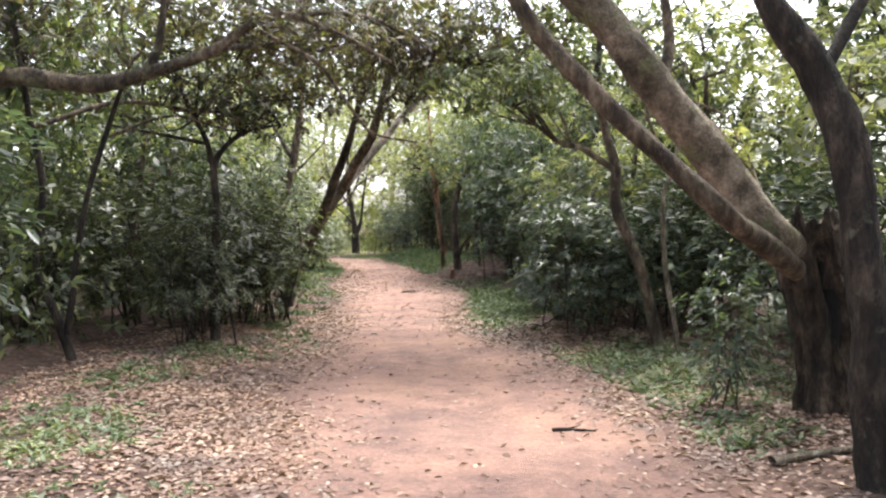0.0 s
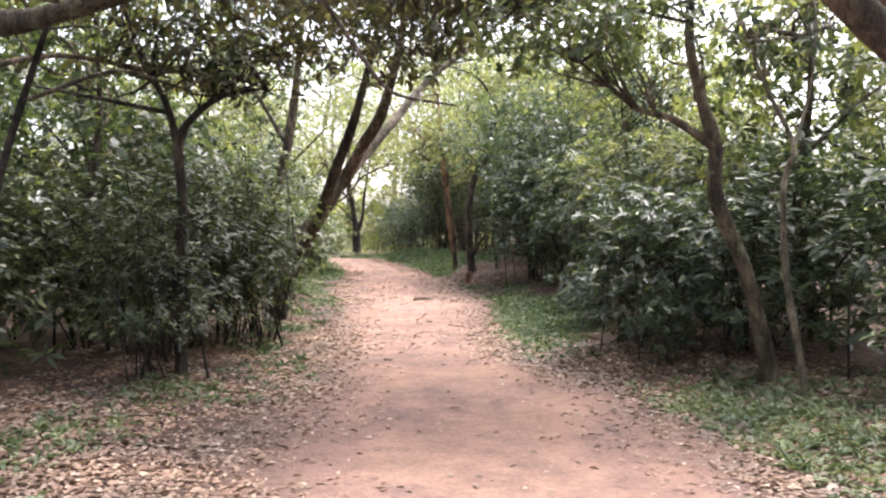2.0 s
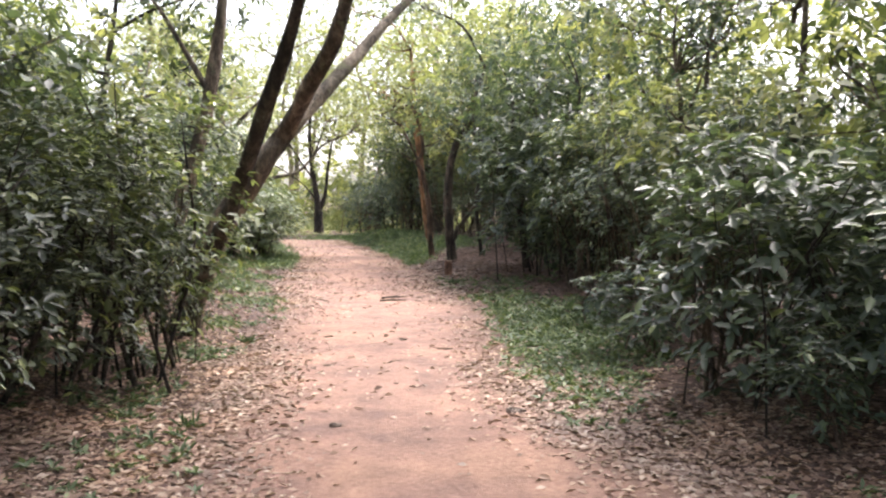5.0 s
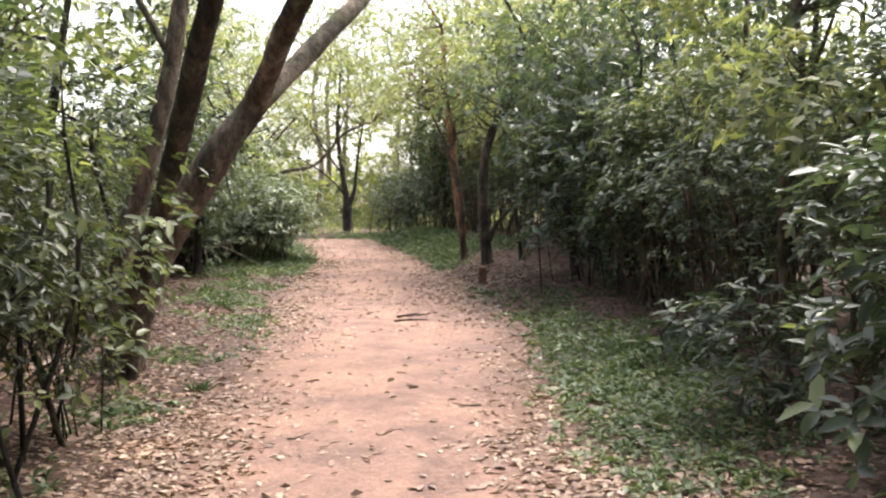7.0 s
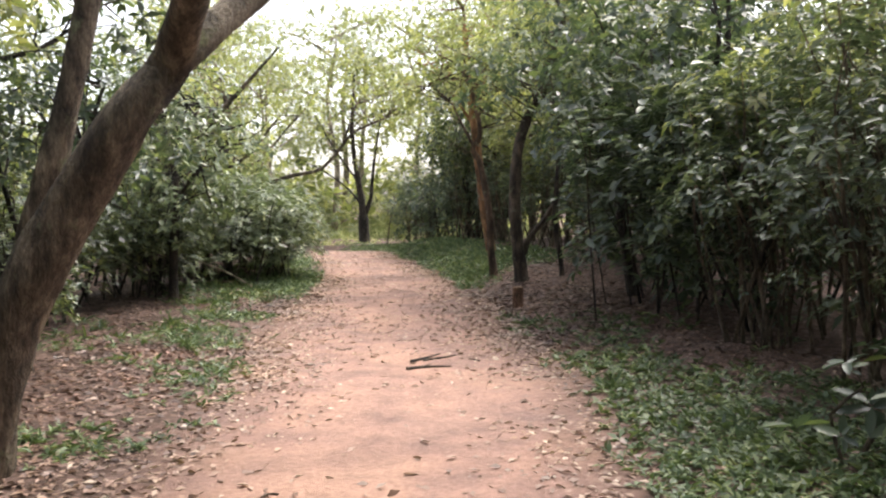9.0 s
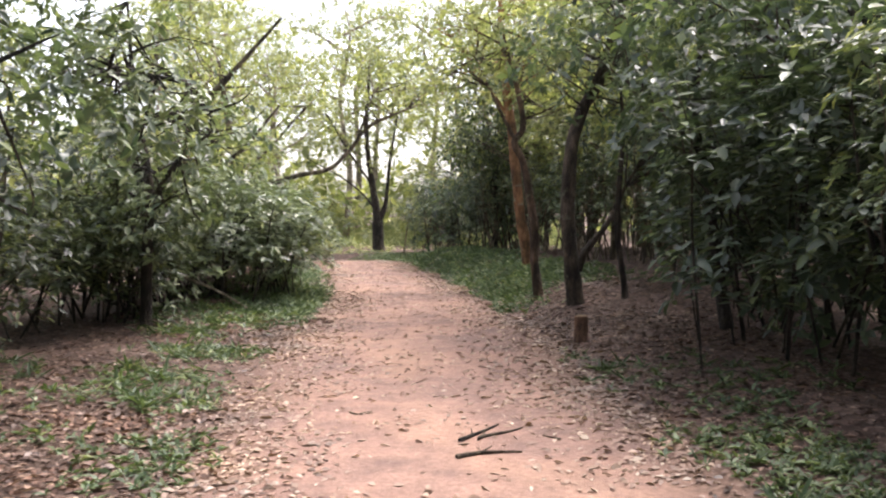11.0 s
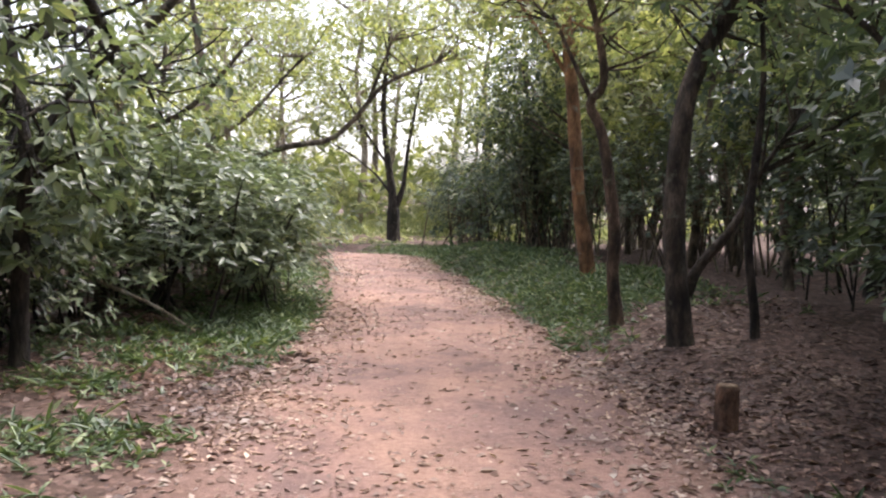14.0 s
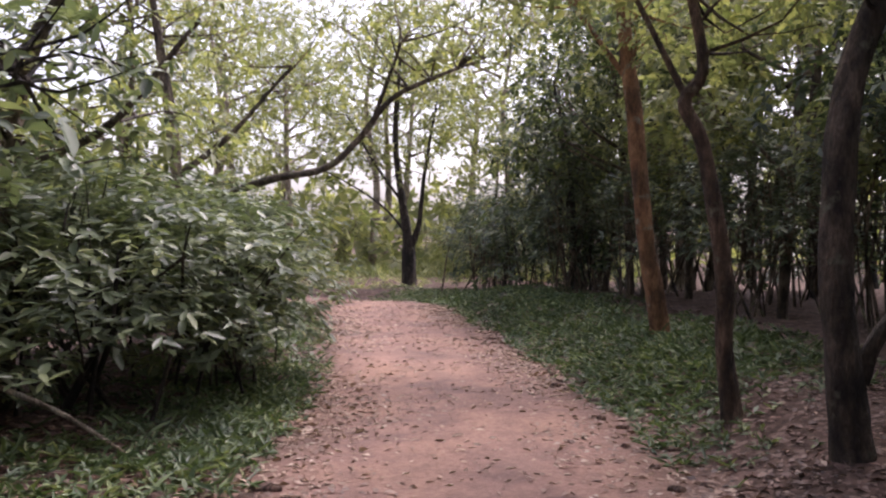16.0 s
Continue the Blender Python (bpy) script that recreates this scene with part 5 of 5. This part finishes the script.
for k in range(26):
    x, y = rng.uniform(-2.6, 1.6), rng.uniform(4, 34)
    ratio, out = trail_ratio(x, y)
    if out[0] < 0.6:
        lying("twig", "small dry twig lying on the trail", x, y, rng.uniform(0.08, 0.24), rng.uniform(0, 360), rng.uniform(0.004, 0.008), BARK_BROWN, 20 + k)


def wooden_post(x, y, r, h):
    root = new("wooden_post")
    root.location = (x, y, tall(x, y) - 0.05)
    v, q = capped(*tube([(0, 0, -0.2, r * 1.02), (0.002, 0, 0.1, r), (0.004, 0.004, h - 0.02, r * 0.98), (0.004, 0.004, h, r * 0.9)], 12, 0.05, 0.03, 2), 12)
    part("post", mesh_of("post", v, q, POST_WOOD), root)
    v, q = capped(*tube([(0.004, 0.004, h - 0.004, r * 0.86), (0.004, 0.004, h + 0.004, r * 0.85), (0.004, 0.004, h + 0.008, r * 0.8)], 12, 0.003, 0.03, 2), 12)
    part("cut_top", mesh_of("cut_top", v, q, CUT_WOOD), root, "pale sawn top")
    return tagged(root, "short weathered wooden post beside the trail", "post")


wooden_post(0.27, 24.2, 0.076, 0.33)


def stone(x, y, s, seed, mat=STONE, name="stone", label="small rough stone lying on the trail"):
    bm = bmesh.new()
    bmesh.ops.create_icosphere(bm, subdivisions=2, radius=s)
    gg = np.random.default_rng(seed)
    ph = gg.uniform(0, 6, 3)
    for vert in bm.verts:
        c = vert.co
        vert.co = Vector((c.x * 1.2, c.y, c.z * 0.6)) * (1 + 0.18 * math.sin(c.x / s * 3 + ph[0]) + 0.15 * math.sin(c.y / s * 4 + ph[1]))
    me = bpy.data.meshes.new(name)
    bm.to_mesh(me)
    bm.free()
    me.materials.append(mat)
    for p in me.polygons:
        p.use_smooth = True
    ob = new(name, me)
    ob.location = (x, y, tall(x, y) + s * 0.2)
    return tagged(ob, label, name, name + "s by the trail")


for k, (x, y, s) in enumerate([(-1.02, 12.7, 0.035), (0.27, 13.0, 0.05), (0.33, 13.05, 0.03), (-3.35, 25.75, 0.06), (-3.2, 25.6, 0.045), (-0.82, 29.0, 0.06), (-2.9, 25.65, 0.03)]):
    stone(x, y, s, k)
# crumbling edge of earth on the inner side of the bend, and along the outer verge
for k in range(26):
    x, y = -4.2 + 1.35 * k / 25 + rng.normal(0, 0.04), 26.0 + 0.16 * math.sin(k * 0.9) + rng.normal(0, 0.06)
    stone(x, y, rng.uniform(0.025, 0.07), 50 + k, CLOD, "clod", "crumbly reddish clod of earth at the trail's edge")
for k in range(34):
    y = 24.5 + 10 * k / 33 + rng.normal(0, 0.15)
    line = TRAIL_LINE[np.argmin(abs(TRAIL_LINE[:, 1] - y))]
    stone(float(line[0] + line[2]) + rng.normal(0.02, 0.09), y, rng.uniform(0.018, 0.05), 90 + k, CLOD, "clod", "crumbly reddish clod of earth at the trail's edge")


# ---- single leaves that can be told apart ----
def leaf_mesh(name, length, width, curl, mat, seed):
    gg = np.random.default_rng(seed)
    v, q = blades(np.zeros((1, 3)), np.array([[1.0, 0, 0.05]]), np.array([[0, 0.1, 1.0]]), np.array([length]), np.array([width]), True, curl)
    return mesh_of(name, v + gg.normal(0, 0.002, v.shape), q, mat)


FALLEN = [leaf_mesh("fallen_leaf", 0.085 + 0.012 * k, 0.036 + 0.004 * k, 0.12 + 0.06 * k, DRY_LEAF, k) for k in range(4)]
made = 0
while made < 240:
    y = 3.5 + 29.5 * rng.uniform(0, 1) ** 0.7
    x = float(np.interp(y, TRAIL_LINE[:, 1], TRAIL_LINE[:, 0])) + rng.normal(0, 1.1)
    _, out = trail_ratio(x, y)
    if out[0] > 0.5:
        continue
    ob = new("fallen_leaf", FALLEN[made % 4])
    ob.matrix_basis = pose(x, y, tall(x, y) + 0.008, rng.uniform(-15, 15), rng.uniform(-12, 12), rng.uniform(0, 360)) @ Matrix.Scale(rng.uniform(0.6, 1.15), 4)
    tagged(ob, "dry brown fallen leaf lying on the trail", "leaf", "fallen leaves on the trail")
    made += 1


def leafy_shrub(x, y, h, r, whorls, seed):
    """The shrub that hangs over the trail's edge, each leaf of its own."""
    gg = np.random.default_rng(seed)
    root = new("broadleaf_shrub")
    root.location = (x, y, tall(x, y))
    ends = cloud(gg, (0, 0, h * 0.56), (r, r, h * 0.42), whorls, 0.55, 0.3, seed)
    kinds = [leaf_mesh("leaf", 0.17 + 0.02 * k, 0.056 + 0.006 * k, 0.1 + 0.05 * k, LEAF_DARK if k < 3 else LEAF_BRIGHT, 40 + k) for k in range(4)]
    for k, e in enumerate(ends):
        b = np.array([gg.normal(0, 0.08), gg.normal(0, 0.08), -0.08]) if k % 6 == 0 else np.array([e[0] * 0.3, e[1] * 0.3, e[2] * 0.5])
        m1 = (b + e) / 2 + np.array([*gg.normal(0, 0.05, 2), 0.08])
        rad = 0.014 if k % 6 == 0 else 0.006
        name = "stem" if k % 6 == 0 else "twig"
        twig = part(name, mesh_of(name, *tube([(*b, rad), (*m1, rad * 0.8), (*e, 0.003)], 5, 0.2, 0.1, k), BARK_BROWN), root)
        start = gg.uniform(0, 360)
        for j in range(7):
            ob = part("leaf", kinds[3 if gg.random() < 0.07 else gg.integers(3)], twig)
            ob.matrix_basis = pose(*e, 0, 0, start + j * 51 + gg.uniform(-12, 12)) @ pose(0, 0, gg.uniform(-0.03, 0.03), gg.uniform(-20, 20), gg.uniform(-28, 22), 0) @ Matrix.Scale(gg.uniform(0.6, 1.15), 4)
    return tagged(root, "shrub with long leathery leaves in whorls overhanging the trail", "shrub")


leafy_shrub(1.95, 13.2, 2.0, 0.6, 40, 61)
for k, (x, y) in enumerate([(-2.05, 12.7), (-2.3, 16.2), (1.35, 17.6), (-3.3, 20.9), (0.75, 19.0), (-2.5, 10.6), (1.9, 8.2), (2.2, 6.2), (-3.9, 22.0), (0.3, 22.6)]):
    gg = np.random.default_rng(900 + k)
    at = np.zeros((9, 3)) + gg.normal(0, 0.035, (9, 3)) * np.array([1, 1, 0])
    v, q = rosettes(gg, at, np.array([[0, 0, 1.0]]) + 0.3 * gg.normal(size=(9, 3)), 5, 0.14, 0.13, (0.35, 1.2), True, 0.1, 0.01, 0.4)
    tuft = new("grass_tuft", mesh_of("grass_tuft", v, q, HERB))
    tuft.location = (x, y, tall(x, y))
    tagged(tuft, "small tuft of broad green grass beside the trail", "grass tuft", "grass tufts")
